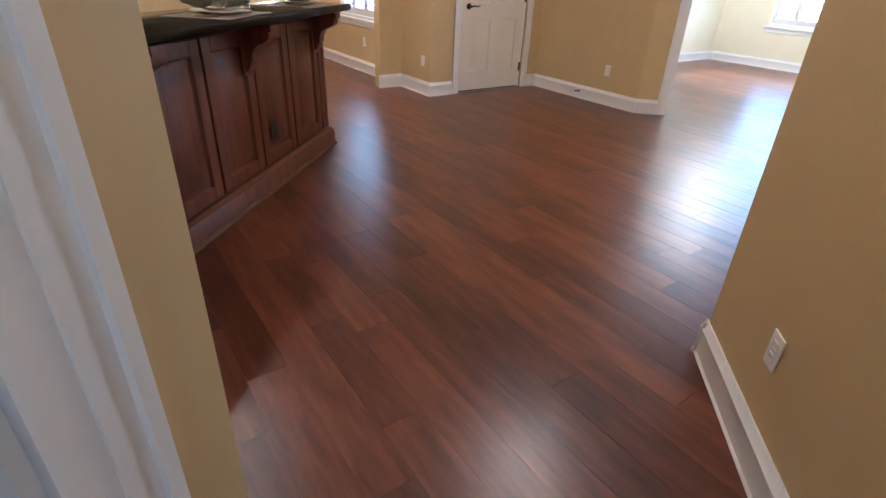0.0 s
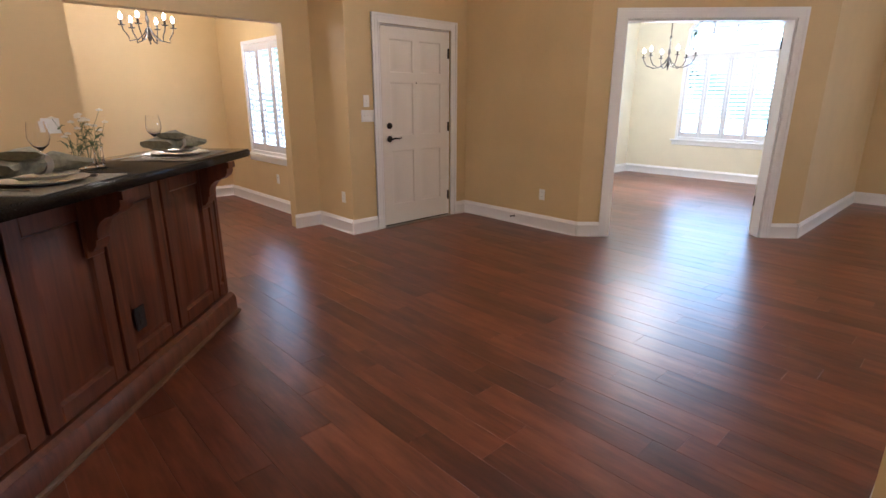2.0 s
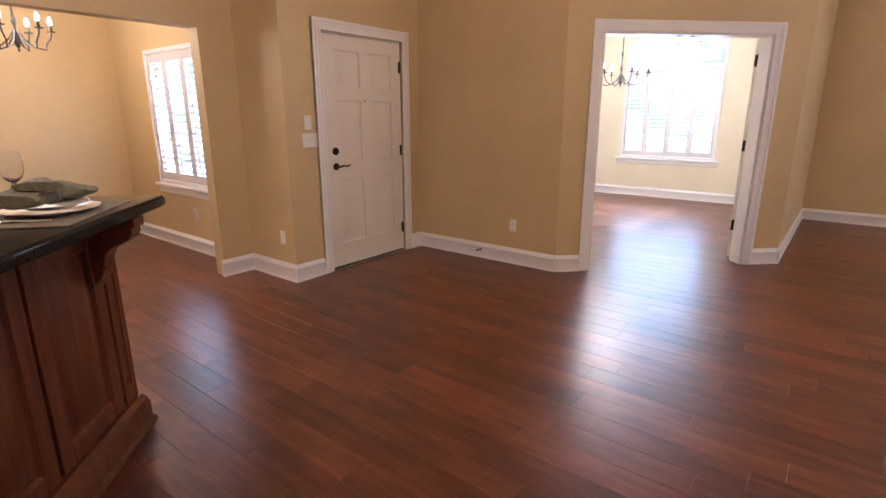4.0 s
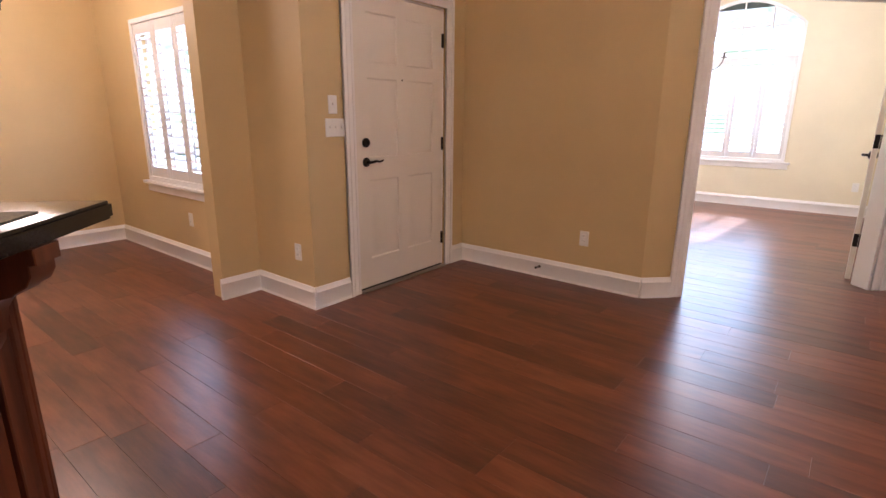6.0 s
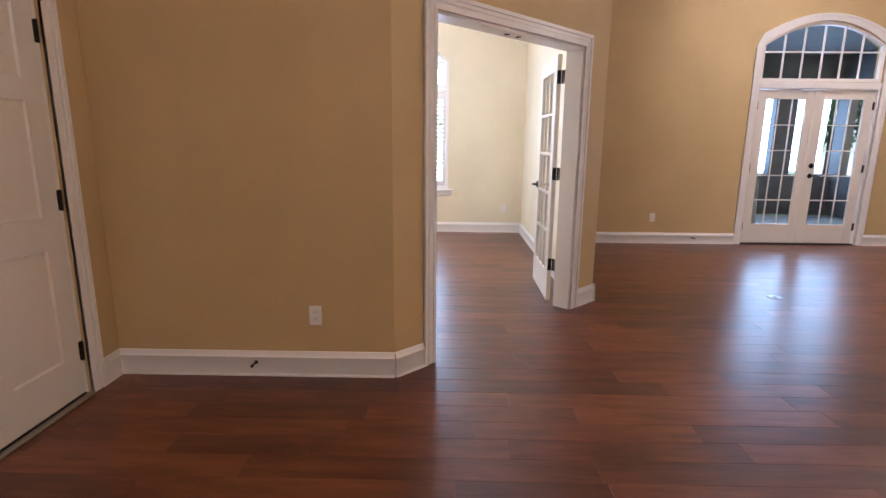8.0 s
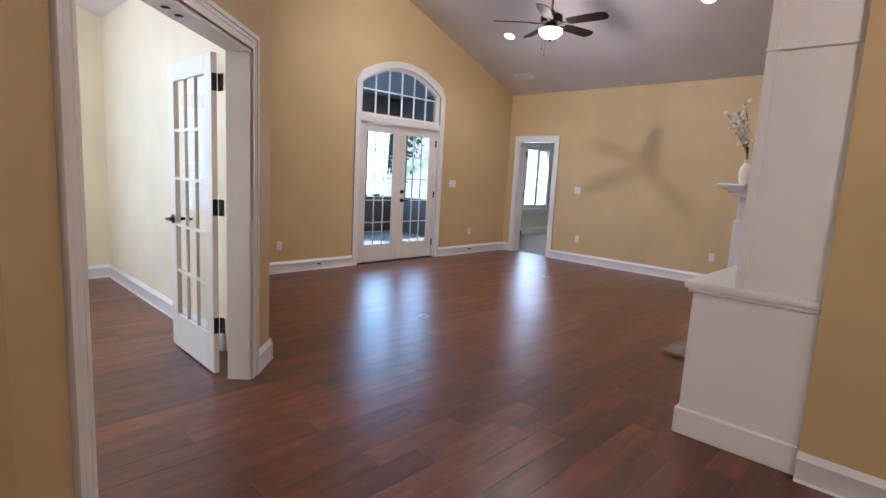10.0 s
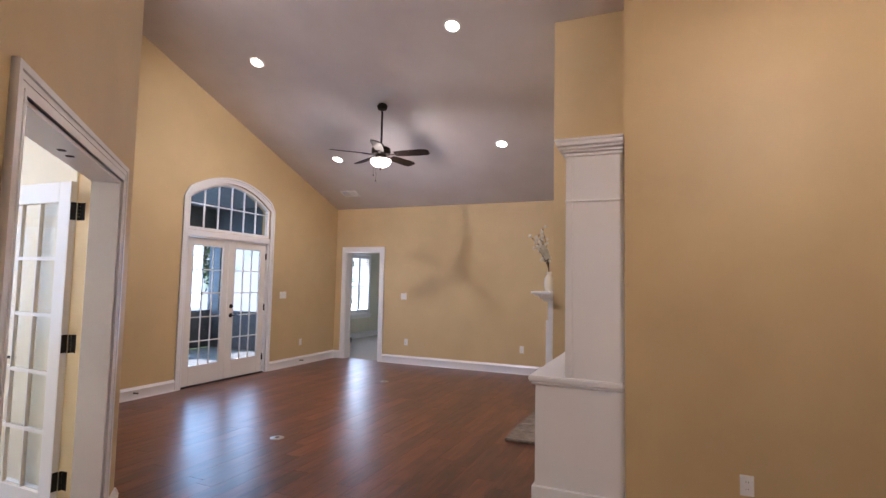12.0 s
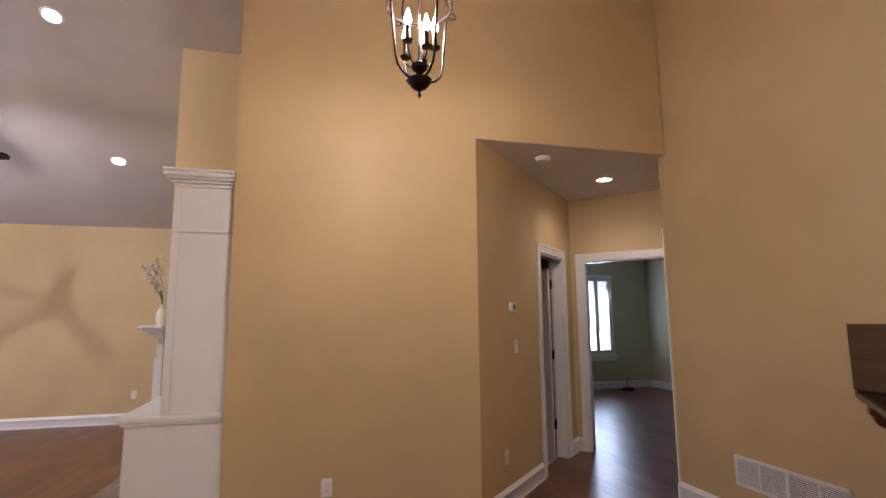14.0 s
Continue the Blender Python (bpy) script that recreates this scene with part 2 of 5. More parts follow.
def bbx(bm, x0, x1, y0, y1, z0, z1, r=0.004, m=None, seg=1):
    """A box with bevelled edges."""
    b2 = bmesh.new()
    bx(b2, x0, x1, y0, y1, z0, z1)
    bmesh.ops.bevel(b2, geom=b2.edges[:], offset=r, segments=seg, affect="EDGES")
    if m is not None:
        bmesh.ops.transform(b2, matrix=m, verts=b2.verts[:])
    join(bm, b2)


def join(bm, b2):
    me = bpy.data.meshes.new("tmp")
    b2.to_mesh(me)
    b2.free()
    bm.from_mesh(me)
    bpy.data.meshes.remove(me)


def tube(bm, pts, r, n=8, r1=None):
    """A round bar through points, tapering from r to r1."""
    pts = [Vector(p) for p in pts]
    r1 = r if r1 is None else r1
    rings = []
    for i, p in enumerate(pts):
        d = (pts[min(i + 1, len(pts) - 1)] - pts[max(i - 1, 0)]).normalized()
        q = d.to_track_quat("Z", "Y")
        k = r + (r1 - r) * i / max(1, len(pts) - 1)
        rings.append([bm.verts.new(p + q @ Vector((k * math.cos(a), k * math.sin(a), 0))) for a in [2 * math.pi * j / n for j in range(n)]])
    for a, b in zip(rings, rings[1:]):
        for j in range(n):
            bm.faces.new((a[j], a[(j + 1) % n], b[(j + 1) % n], b[j]))
    bm.faces.new(rings[0][::-1])
    bm.faces.new(rings[-1])


def lathe(bm, prof, n=20, m=None):
    """Turns a profile of (radius, height) round the z axis."""
    new_v = []
    rings = []
    for r, z in prof:
        k = 1 if r < 1e-5 else n
        ring = [bm.verts.new((r * math.cos(2 * math.pi * j / n), r * math.sin(2 * math.pi * j / n), z)) for j in range(k)]
        rings.append(ring)
        new_v += ring
    for a, b in zip(rings, rings[1:]):
        for j in range(n):
            q = [a[j % len(a)], a[(j + 1) % len(a)], b[(j + 1) % len(b)], b[j % len(b)]]
            q = list(dict.fromkeys(q))
            if len(q) > 2:
                bm.faces.new(q)
    closed = prof[0] == prof[-1]
    for ring, flip in ((rings[0], True), (rings[-1], False)):
        if len(ring) > 2 and not closed:
            bm.faces.new(ring[::-1] if flip else ring)
    if m is not None:
        bmesh.ops.transform(bm, matrix=m, verts=new_v)


def prism(bm, poly, y0, y1, m=None):
    """Extrudes a polygon given in (x, z) from y0 to y1."""
    a = [bm.verts.new((x, y0, z)) for x, z in poly]
    b = [bm.verts.new((x, y1, z)) for x, z in poly]
    n = len(poly)
    bm.faces.new(a)
    bm.faces.new(b[::-1])
    for i in range(n):
        bm.faces.new((a[i], b[i], b[(i + 1) % n], a[(i + 1) % n]))
    if m is not None:
        bmesh.ops.transform(bm, matrix=m, verts=a + b)


def to_mesh(name, bm, mat, smooth=True):
    me = bpy.data.meshes.new(name)
    bmesh.ops.recalc_face_normals(bm, faces=bm.faces[:])
    bm.to_mesh(me)
    bm.free()
    me.materials.append(mat)
    if smooth:
        for p in me.polygons:
            p.use_smooth = True
        me.set_sharp_from_angle(angle=radians(35))
    return me


def part(name, bm, mat, parent, label="", m=None):
    ob = new(name, to_mesh(name, bm, mat))
    ob.parent = parent
    if m is not None:
        ob.matrix_basis = m
    return tagged(ob, label)


def thing(name, at, label, category, group="", kind=""):
    ob = new(name)
    ob.matrix_basis = at
    ob.empty_display_size = 0.05
    return tagged(ob, label, category, group, kind)


def solo(name, bm, mat, label, category="", group="", kind="", m=None):
    ob = new(name, to_mesh(name, bm, mat))
    if m is not None:
        ob.matrix_basis = m
    return tagged(ob, label, category, group, kind)


def struct(name, bm, mat, label, m=None):
    return solo(name, bm, mat, label, kind="structure", m=m)


def along(p0, p1, z=0):
    """A frame whose x runs from p0 to p1 on the plan, y to its left."""
    return pose(p0[0], p0[1], z, 0, 0, math.degrees(math.atan2(p1[1] - p0[1], p1[0] - p0[0])))


# ---- structure ----
XB, YP, XF = 9.45, 4.30, 4.385
RIDGE = 1.5


def roof(x, y=0):
    return 2.92 + 0.37 * (XB - max(x, RIDGE)) - 0.37 * max(0, RIDGE - x)


def flat(z):
    return lambda x, y: z


def wall(name, p0, p1, thick, top, mat, label, holes=(), base=0.0):
    """A wall whose face runs p0 to p1; its thickness goes to the left of that way. holes: (s0, s1, z0, z1, rise of an arch)."""
    m = along(p0, p1)
    L = math.dist(p0, p1)
    ux, uy = (p1[0] - p0[0]) / L, (p1[1] - p0[1]) / L

    def ztop(s):
        return top(p0[0] + ux * s, p0[1] + uy * s)
    cuts = {0.0, L}
    rx = (RIDGE - p0[0]) / ux if abs(ux) > 1e-6 else -1
    if 0 < rx < L:
        cuts.add(rx)
    for h in holes:
        n = 16 if len(h) > 4 and h[4] else 1
        cuts.update(h[0] + (h[1] - h[0]) * i / n for i in range(n + 1))
    cuts = sorted(cuts)
    bm = bmesh.new()

    def column(a, b, za, zb, ta, tb):
        v = [bm.verts.new((s, y, z)) for s, y, z in ((a, 0, za), (b, 0, zb), (b, 0, tb), (a, 0, ta), (a, thick, za), (b, thick, zb), (b, thick, tb), (a, thick, ta))]
        for f in ((0, 1, 2, 3), (5, 4, 7, 6), (0, 4, 5, 1), (3, 2, 6, 7), (0, 3, 7, 4), (1, 5, 6, 2)):
            bm.faces.new([v[i] for i in f])
    for a, b in zip(cuts, cuts[1:]):
        if b - a < 1e-6:
            continue
        mid = (a + b) / 2
        inside = sorted((h for h in holes if h[0] - 1e-6 < mid < h[1] + 1e-6), key=lambda h: h[2])
        za = zb = base
        for h in inside:
            if h[2] > za + 1e-6:
                column(a, b, za, zb, h[2], h[2])
            if len(h) > 4 and h[4]:
                za, zb = (h[3] + h[4] * (1 - ((s - (h[0] + h[1]) / 2) / ((h[1] - h[0]) / 2)) ** 2) for s in (a, b))
            else:
                za = zb = h[3]
        column(a, b, za, zb, ztop(a), ztop(b))
    bmesh.ops.remove_doubles(bm, verts=bm.verts[:], dist=1e-5)
    same = {}
    for f in bm.faces:
        same.setdefault(frozenset(f.verts), []).append(f)
    bmesh.ops.delete(bm, geom=[f for fs in same.values() if len(fs) > 1 for f in fs], context="FACES")
    ob = new(name, to_mesh(name, bm, mat, False))
    ob.matrix_basis = m
    return tagged(ob, label, kind="structure")


BB = [(0, 0), (0.024, 0), (0.024, 0.006), (0.018, 0.014), (0.018, 0.108), (0.0205, 0.112), (0.0205, 0.118), (0.013, 0.128), (0.008, 0.146), (0.006, 0.150), (0, 0.150)]


def baseboard(p0, p1, gaps=(), e0=0.0, e1=0.0):
    """Tall white baseboard on a face that runs p0 to p1, to the right of that way; e0, e1: how far it runs past the ends."""
    m = along(p0, p1)
    L = math.dist(p0, p1)
    edges = [-e0]
    for a, b in gaps:
        edges += [a, b]
    edges.append(L + e1)
    bm = bmesh.new()
    for a, b in zip(edges[::2], edges[1::2]):
        if b - a > 0.01:
            va = [bm.verts.new((a, -d - 0.0005, z)) for d, z in BB]
            vb = [bm.verts.new((b, -d - 0.0005, z)) for d, z in BB]
            n = len(BB)
            bm.faces.new(va)
            bm.faces.new(vb[::-1])
            for i in range(n):
                bm.faces.new((va[i], vb[i], vb[(i + 1) % n], va[(i + 1) % n]))
    return struct("baseboard", bm, M_TRIM, "tall white painted baseboard with a moulded top edge", m)


def casing(m, s0, s1, z1, w=0.09, z0=0.0, sill=False, rise=0.0):
    """Moulded casing round an opening; local x along the wall, face at y=0, room towards -y."""
    bm = bmesh.new()
    steps = ((0.0, w, 0.014), (0.0, 0.018, 0.018), (w - 0.024, w, 0.024), (w * 0.45, w * 0.62, 0.018))
    for a, b, d in steps:
        bx(bm, s0 - b, s0 - a, -d, -0.0006, z0, z1 + (a if not rise else 0))
        bx(bm, s1 + a, s1 + b, -d, -0.0006, z0, z1 + (a if not rise else 0))
        if not rise:
            bx(bm, s0 - b, s1 + b, -d, -0.0006, z1 + a, z1 + b)
        else:
            n = 20
            c, hw = (s0 + s1) / 2, (s1 - s0) / 2

            def arc(s, off):
                u = (s - c) / hw
                return c + u * (hw + off), z1 + rise * (1 - u * u) + off * (1 if abs(u) < 0.999 else 0.0)
            pr = []
            for i in range(n + 1):
                s = s0 + (s1 - s0) * i / n
                pr.append((arc(s, a), arc(s, b)))
            for (i0, o0), (i1, o1) in zip(pr, pr[1:]):
                va = [bm.verts.new((x, y, z)) for y in (-d, -0.0006) for x, z in (i0, i1, o1, o0)]
                for f in ((0, 1, 2, 3), (7, 6, 5, 4), (0, 4, 5, 1), (3, 2, 6, 7)):
                    bm.faces.new([va[k] for k in f])
    return struct("door_casing" if z0 == 0 else "trim", bm, M_TRIM, "white moulded casing round an opening", m)


def jamb(m, s0, s1, z1, depth, name="trim", t=0.018):
    bm = bmesh.new()
    bx(bm, s0, s0 + t, -0.002, depth + 0.002, 0, z1)
    bx(bm, s1 - t, s1, -0.002, depth + 0.002, 0, z1)
    bx(bm, s0 + t, s1 - t, -0.002, depth + 0.002, z1 - t, z1)
    return struct(name, bm, M_TRIM, "white painted lining of a doorway", m)


R2 = math.sqrt(0.5)
CH = (1.616, 0.0)
ST = (3.18, 1.564)
FRA, FRB, FRZ = 0.31, 1.845, 2.06

HZ = 2.88
TB = "smooth beige painted wall"
door_wall = wall("wall_west", (0.0, -1.635), (0.0, 0.13), 0.15, roof, M_WALL, TB + " round the front door", [(0.395, 1.375, 0, 2.075)])
wall("wall_entry", (0.0, 0.0), CH, 0.13, roof, M_WALL, TB + " beside the front door")
wall("wall_study_front", CH, ST, 0.14, roof, M_WALL, TB + " with a wide double doorway", [(FRA, FRB, 0, FRZ)])
wall("wall_study_side", (3.18, 1.564), (3.18, 5.05), 0.16, roof, M_WALL, TB + " between study and living room")
wall("wall_north", (3.18, YP), (XB + 0.15, YP), 0.16, roof, M_WALL, TB + " with an arched patio door", [(2.77, 4.36, 0, 2.10), (2.77, 4.36, 2.17, 2.62, 0.30)])
# the star-shaped mark on this wall is the fan's shadow from the ridge lamp
wall("wall_east", (XB, YP), (XB, -1.55), 0.14, roof, M_WALL, TB + " with a bedroom doorway", [(0.245, 1.01, 0, 2.08)])
wall("wall_south", (XB, -1.43), (XF + 0.13, -1.43), 0.14, roof, M_WALL, TB + " behind the fireplace")
wall("wall_foyer", (XF, -1.43), (XF, -4.905), 0.13, roof, M_WALL, TB + " with a hall opening", [(1.745, 3.475, 0, HZ)])
wall("wall_vent", (4.47, -4.915), (1.9, -4.915), 0.13, roof, M_WALL, TB + " with a return air grille")
wall("wall_dining", (-0.65, -7.5), (-0.65, -1.635), 0.13, roof, M_WALL, TB + " with a wide opening to the dining room", [(3.80, 5.565, 0, 2.075)])
wall("wall_dining_north", (-3.3, -1.635), (-0.15, -1.635), 0.15, roof, M_WALL, TB + " with a shuttered dining window", [(0.95, 2.13, 0.68, 2.04)])
wall("wall_dining_west", (-3.15, -6.2), (-3.15, -1.635), 0.15, flat(2.75), M_WALL, TB + " of the dining room")
wall("wall_dining_south", (-0.78, -6.05), (-3.15, -6.05), 0.15, flat(2.75), M_WALL, TB + " of the dining room")
wall("wall_kitchen_south", (1.9, -7.5), (-0.65, -7.5), 0.13, roof, M_WALL, TB + " behind the bar")
wall("wall_kitchen_east", (1.9, -5.01), (1.9, -7.5), 0.13, roof, M_WALL, TB + " behind the bar")
# study
STUDYTOP = lambda x, y: 2.86 + 0.36 * (3.02 - x) if x > 1.2 else 2.86 + 0.36 * 1.82 - 0.36 * (1.2 - x)
wall("wall_study_north", (-0.70, 5.05), (3.02, 5.05), 0.15, flat(3.9), M_STUDY, "cream painted study wall with an arched window", [(1.05, 2.58, 0.66, 2.50, 0.37)])
wall("wall_study_west", (-0.55, 0.13), (-0.55, 5.05), 0.15, flat(3.9), M_STUDY, "cream painted study wall")
bm = bmesh.new()
bx(bm, -0.55, 0.0, 0.128, 0.25, 0, 3.9)
bx(bm, 0.0, CH[0] - 0.06, 0.134, 0.142, 0, 3.9)
struct("wall_study_south", bm, M_STUDY, "cream painted study wall")
bm = bmesh.new()
bx(bm, 3.008, 3.0195, 1.86, 5.05, 0, 3.9)
struct("wall_study_east", bm, M_STUDY, "cream painted study wall beside the open door")
bm = bmesh.new()
for a, b, ya, yb in ((-0.7, 1.2, 0.135, 0.135), (1.2, 1.66, 0.135, 0.135), (1.66, 3.015, 0.135, 1.49)):
    za, zb = STUDYTOP(a, 0), STUDYTOP(b, 0)
    v = [bm.verts.new(c) for c in ((a, ya, za), (b, yb, zb), (b, 5.2, zb), (a, 5.2, za), (a, ya, za + 0.1), (b, yb, zb + 0.1), (b, 5.2, zb + 0.1), (a, 5.2, za + 0.1))]
    for f in ((0, 1, 2, 3), (7, 6, 5, 4), (0, 4, 5, 1), (3, 2, 6, 7), (0, 3, 7, 4), (1, 5, 6, 2)):
        bm.faces.new([v[i] for i in f])
struct("ceiling_study", bm, M_CEIL, "white sloped study ceiling")
# main vaulted ceiling
bm = bmesh.new()
for a, b in ((-0.8, RIDGE), (RIDGE, XB + 0.15)):
    za, zb = roof(a), roof(b)
    v = [bm.verts.new(c) for c in ((a, -7.65, za), (b, -7.65, zb), (b, YP + 0.2, zb), (a, YP + 0.2, za), (a, -7.65, za + 0.12), (b, -7.65, zb + 0.12), (b, YP + 0.2, zb + 0.12), (a, YP + 0.2, za + 0.12))]
    for f in ((0, 1, 2, 3), (7, 6, 5, 4), (0, 4, 5, 1), (3, 2, 6, 7), (0, 3, 7, 4), (1, 5, 6, 2)):
        bm.faces.new([v[i] for i in f])
struct("ceiling", bm, M_CEIL, "grey-white vaulted ceiling sloping down over the living room")
bm = bmesh.new()
bx(bm, -3.3, -0.78, -6.2, -1.5, 2.75, 2.85)
struct("ceiling_dining", bm, M_CEIL, "flat white dining room ceiling")
# hall
HA, HB = (XF, -3.175), (6.16, -4.93)
HC, HD = (5.347, -5.743), (4.47, -4.905)
HL = math.dist(HA, HB)
wall("wall_hall_north", HA, HB, 0.12, flat(HZ), M_WALL, TB + " of the hall with a thermostat", [(1.39, 2.13, 0, 2.13)])
wall("wall_hall_end", HB, HC, 0.12, flat(HZ), M_WALL, TB + " of the hall end with a doorway", [(0.15, 1.07, 0, 2.13)])
wall("wall_hall_south", HC, HD, 0.12, flat(HZ), M_WALL, TB + " of the hall", [(0.25, 0.945, 0, 2.13)])
bm = bmesh.new()
prism(bm, [(4.392, -3.0), (4.392, -4.90), (4.6, -6.3), (5.8, -6.3), (6.6, -4.9), (4.6, -3.0)], HZ - 0.004, HZ + 0.08)
bmesh.ops.transform(bm, matrix=Matrix(((1, 0, 0, 0), (0, 0, 1, 0), (0, 1, 0, 0), (0, 0, 0, 1))), verts=bm.verts[:])
struct("ceiling_hall", bm, M_CEIL, "flat white hall ceiling")
# rooms beyond the hall, the closet and the bedroom
wall("wall_guest_east", (10.6, -4.0), (10.6, -9.2), 0.15, flat(2.75), M_GUEST, "sage painted guest room wall with a window", [(3.58, 4.33, 0.68, 2.40)])
wall("wall_guest_south", (10.6, -9.2), (3.6, -9.2), 0.15, flat(2.75), M_GUEST, "sage painted guest room wall")
wall("wall_guest_west", (4.4, -9.2), (4.4, -5.05), 0.12, flat(2.75), M_GUEST, "sage painted guest room wall")
wall("wall_guest_north", (6.36, -4.86), (10.6, -4.66), 0.12, flat(2.75), M_GUEST, "sage painted guest room wall")
bm = bmesh.new()
bx(bm, 4.4, 10.75, -9.35, -5.75, 2.75, 2.83)
bx(bm, 6.3, 10.75, -5.75, -4.7, 2.75, 2.83)
struct("ceiling_guest", bm, M_CEIL, "flat white guest room ceiling")
wall("wall_closet", (7.3, -1.57), (7.3, -4.74), 0.12, flat(2.95), M_GUEST, "dim painted wall of the room off the hall")
bm = bmesh.new()
bx(bm, 4.52, 7.42, -4.66, -1.57, 2.96, 3.04)
struct("ceiling_closet", bm, M_CEIL, "flat white ceiling of the room off the hall")
wall("wall_bedroom_north", (XB + 0.14, 5.8), (15.0, 5.8), 0.15, flat(2.75), M_BED, "pale green bedroom wall with a shuttered window", [(2.00, 3.66, 0.62, 2.25)])
wall("wall_bedroom_east", (14.4, 5.8), (14.4, 1.0), 0.15, flat(2.75), M_BED, "pale green bedroom wall")
wall("wall_bedroom_south", (14.4, 1.0), (XB + 0.14, 1.0), 0.15, flat(2.75), M_BED, "pale green bedroom wall")
wall("wall_bedroom_west", (XB + 0.14, YP + 0.16), (XB + 0.14, 5.8), 0.12, flat(2.75), M_BED, "pale green bedroom wall")
bm = bmesh.new()
bx(bm, XB + 0.14, 14.6, 0.9, 5.95, 2.75, 2.83)
struct("ceiling_bedroom", bm, M_CEIL, "flat white bedroom ceiling")

# ---- floors and ground ----
bm = bmesh.new()
bx(bm, -3.3, 10.75, -9.35, 5.2, -0.12, -0.0045)
struct("floor", bm, M_JOINT, "dark reddish-brown hand-scraped plank floor")
bm = bmesh.new()
bx(bm, XB + 0.10, 14.55, 0.9, 5.95, -0.10, 0.004)
struct("floor_bedroom", bm, M_CARPET, "beige bedroom carpet")
bm = bmesh.new()
prism(bm, [(4.60, -3.27), (6.25, -4.87), (7.3, -4.6), (7.3, -1.57), (4.60, -1.57)], 0.0, 0.008)
bmesh.ops.transform(bm, matrix=Matrix(((1, 0, 0, 0), (0, 0, 1, 0), (0, 1, 0, 0), (0, 0, 0, 1))), verts=bm.verts[:])
struct("floor_closet", bm, M_CARPET, "beige carpet of the room off the hall")
bm = bmesh.new()
bx(bm, -400, 400, -400, 400, -0.5, -0.3)
struct("ground", bm, M_LAWN, "mown lawn round the house")
bm = bmesh.new()
bx(bm, 3.18, 9.6, YP + 0.16, 7.6, -0.2, -0.02)
struct("porch_floor", bm, M_CONC, "grey concrete floor of the back porch")

# ---- trim ----
baseboard((0.0, -1.635), (0.0, -1.335), e0=0.02)
baseboard((0.0, -0.165), (0.0, 0.0))
baseboard((0.0, 0.0), CH)
mf = along(CH, ST)
baseboard(CH, ST, [(FRA - 0.09, FRB + 0.09)], e1=0.02)
baseboard((3.18, 1.564), (3.18, YP), e0=0.02)
baseboard((3.18, YP), (XB, YP), [(2.68, 4.45)])
baseboard((XB, YP), (XB, -0.5), [(0.155, 1.10)])
baseboard((XF, -1.43), (XF, -3.175), e1=0.02)
baseboard((4.47, -4.915), (2.72, -4.915), e0=0.0)
baseboard((-0.65, -1.935), (-0.65, -1.635), e0=0.02)
baseboard((-0.65, -7.4), (-0.65, -3.70), e1=0.02)
baseboard((-0.65, -1.635), (0.0, -1.635), e1=0.02)
baseboard((-3.15, -1.635), (-0.78, -1.635))
baseboard((-3.15, -6.0), (-3.15, -1.635))
baseboard((-0.55, 5.05), (3.008, 5.05))
baseboard((-0.55, 0.25), (-0.55, 5.05))
baseboard((3.0075, 5.05), (3.0075, 1.9))
baseboard(HA, HB, [(1.30, 2.22)], e0=0.02)
baseboard(HB, HC, [(0.06, 1.14)])
baseboard((4.555, -4.986), HD, e1=0.0)
baseboard((10.6, -4.78), (10.6, -9.2))
baseboard((10.6, -9.2), (4.6, -9.2))
baseboard((7.3, -1.6), (7.3, -4.5))
baseboard((XB + 0.2, 5.8), (14.4, 5.8))
baseboard((14.4, 5.8), (14.4, 1.0))

md = along((0.0, -1.635), (0.0, 0.13))
casing(md, 0.395, 1.375, 2.075)
casing(mf, FRA, FRB, FRZ)
jamb(mf, FRA, FRB, FRZ, 0.14)
mn = along((3.18, YP), (XB, YP))
me_ = along((XB, YP), (XB, -1.55))
casing(me_, 0.245, 1.01, 2.08)
jamb(me_, 0.245, 1.01, 2.08, 0.14)
mhn, mhe, mhs = along(HA, HB), along(HB, HC), along(HC, HD)
casing(mhn, 1.39, 2.13, 2.13)
jamb(mhn, 1.39, 2.13, 2.13, 0.12)
casing(mhe, 0.15, 1.07, 2.13, 0.085)
jamb(mhe, 0.15, 1.07, 2.13, 0.12)
casing(mhs, 0.25, 0.945, 2.13, 0.13)
jamb(mhs, 0.25, 0.945, 2.13, 0.12)
def hinge(parent, m):
    """A square-leaf door hinge folded open, its pin upright at the origin."""
    bm = bmesh.new()
    bbx(bm, -0.042, -0.004, -0.002, 0.002, -0.05, 0.05, 0.0012)
    bbx(bm, 0.004, 0.042, -0.002, 0.002, -0.05, 0.05, 0.0012)
    for i in range(5):
        tube(bm, [(0, -0.004, -0.05 + 0.02 * i), (0, -0.004, -0.032 + 0.02 * i)], 0.0065, 8)
    return part("hinge", bm, M_IRON, parent, "black iron hinge", m)


def lever(parent, m, side=1, mat=None):
    """A lever handle with a round rose; local y out of the door towards -y."""
    mat = mat or M_BRONZE
    bm = bmesh.new()
    rot = pose(0, 0, 0, 90)
    lathe(bm, [(0.0, 0.0), (0.033, 0.0), (0.033, 0.006), (0.026, 0.012), (0.012, 0.016), (0.011, 0.045), (0.0, 0.046)], 20, rot)
    pts = [(0, -0.045, 0), (side * 0.02, -0.052, 0.003), (side * 0.05, -0.054, 0.008), (side * 0.085, -0.052, 0.0), (side * 0.110, -0.050, 0.006), (side * 0.122, -0.050, 0.012)]
    tube(bm, pts, 0.010, 10, 0.006)
    return part("door_handle", bm, mat, parent, "dark bronze lever handle", m)


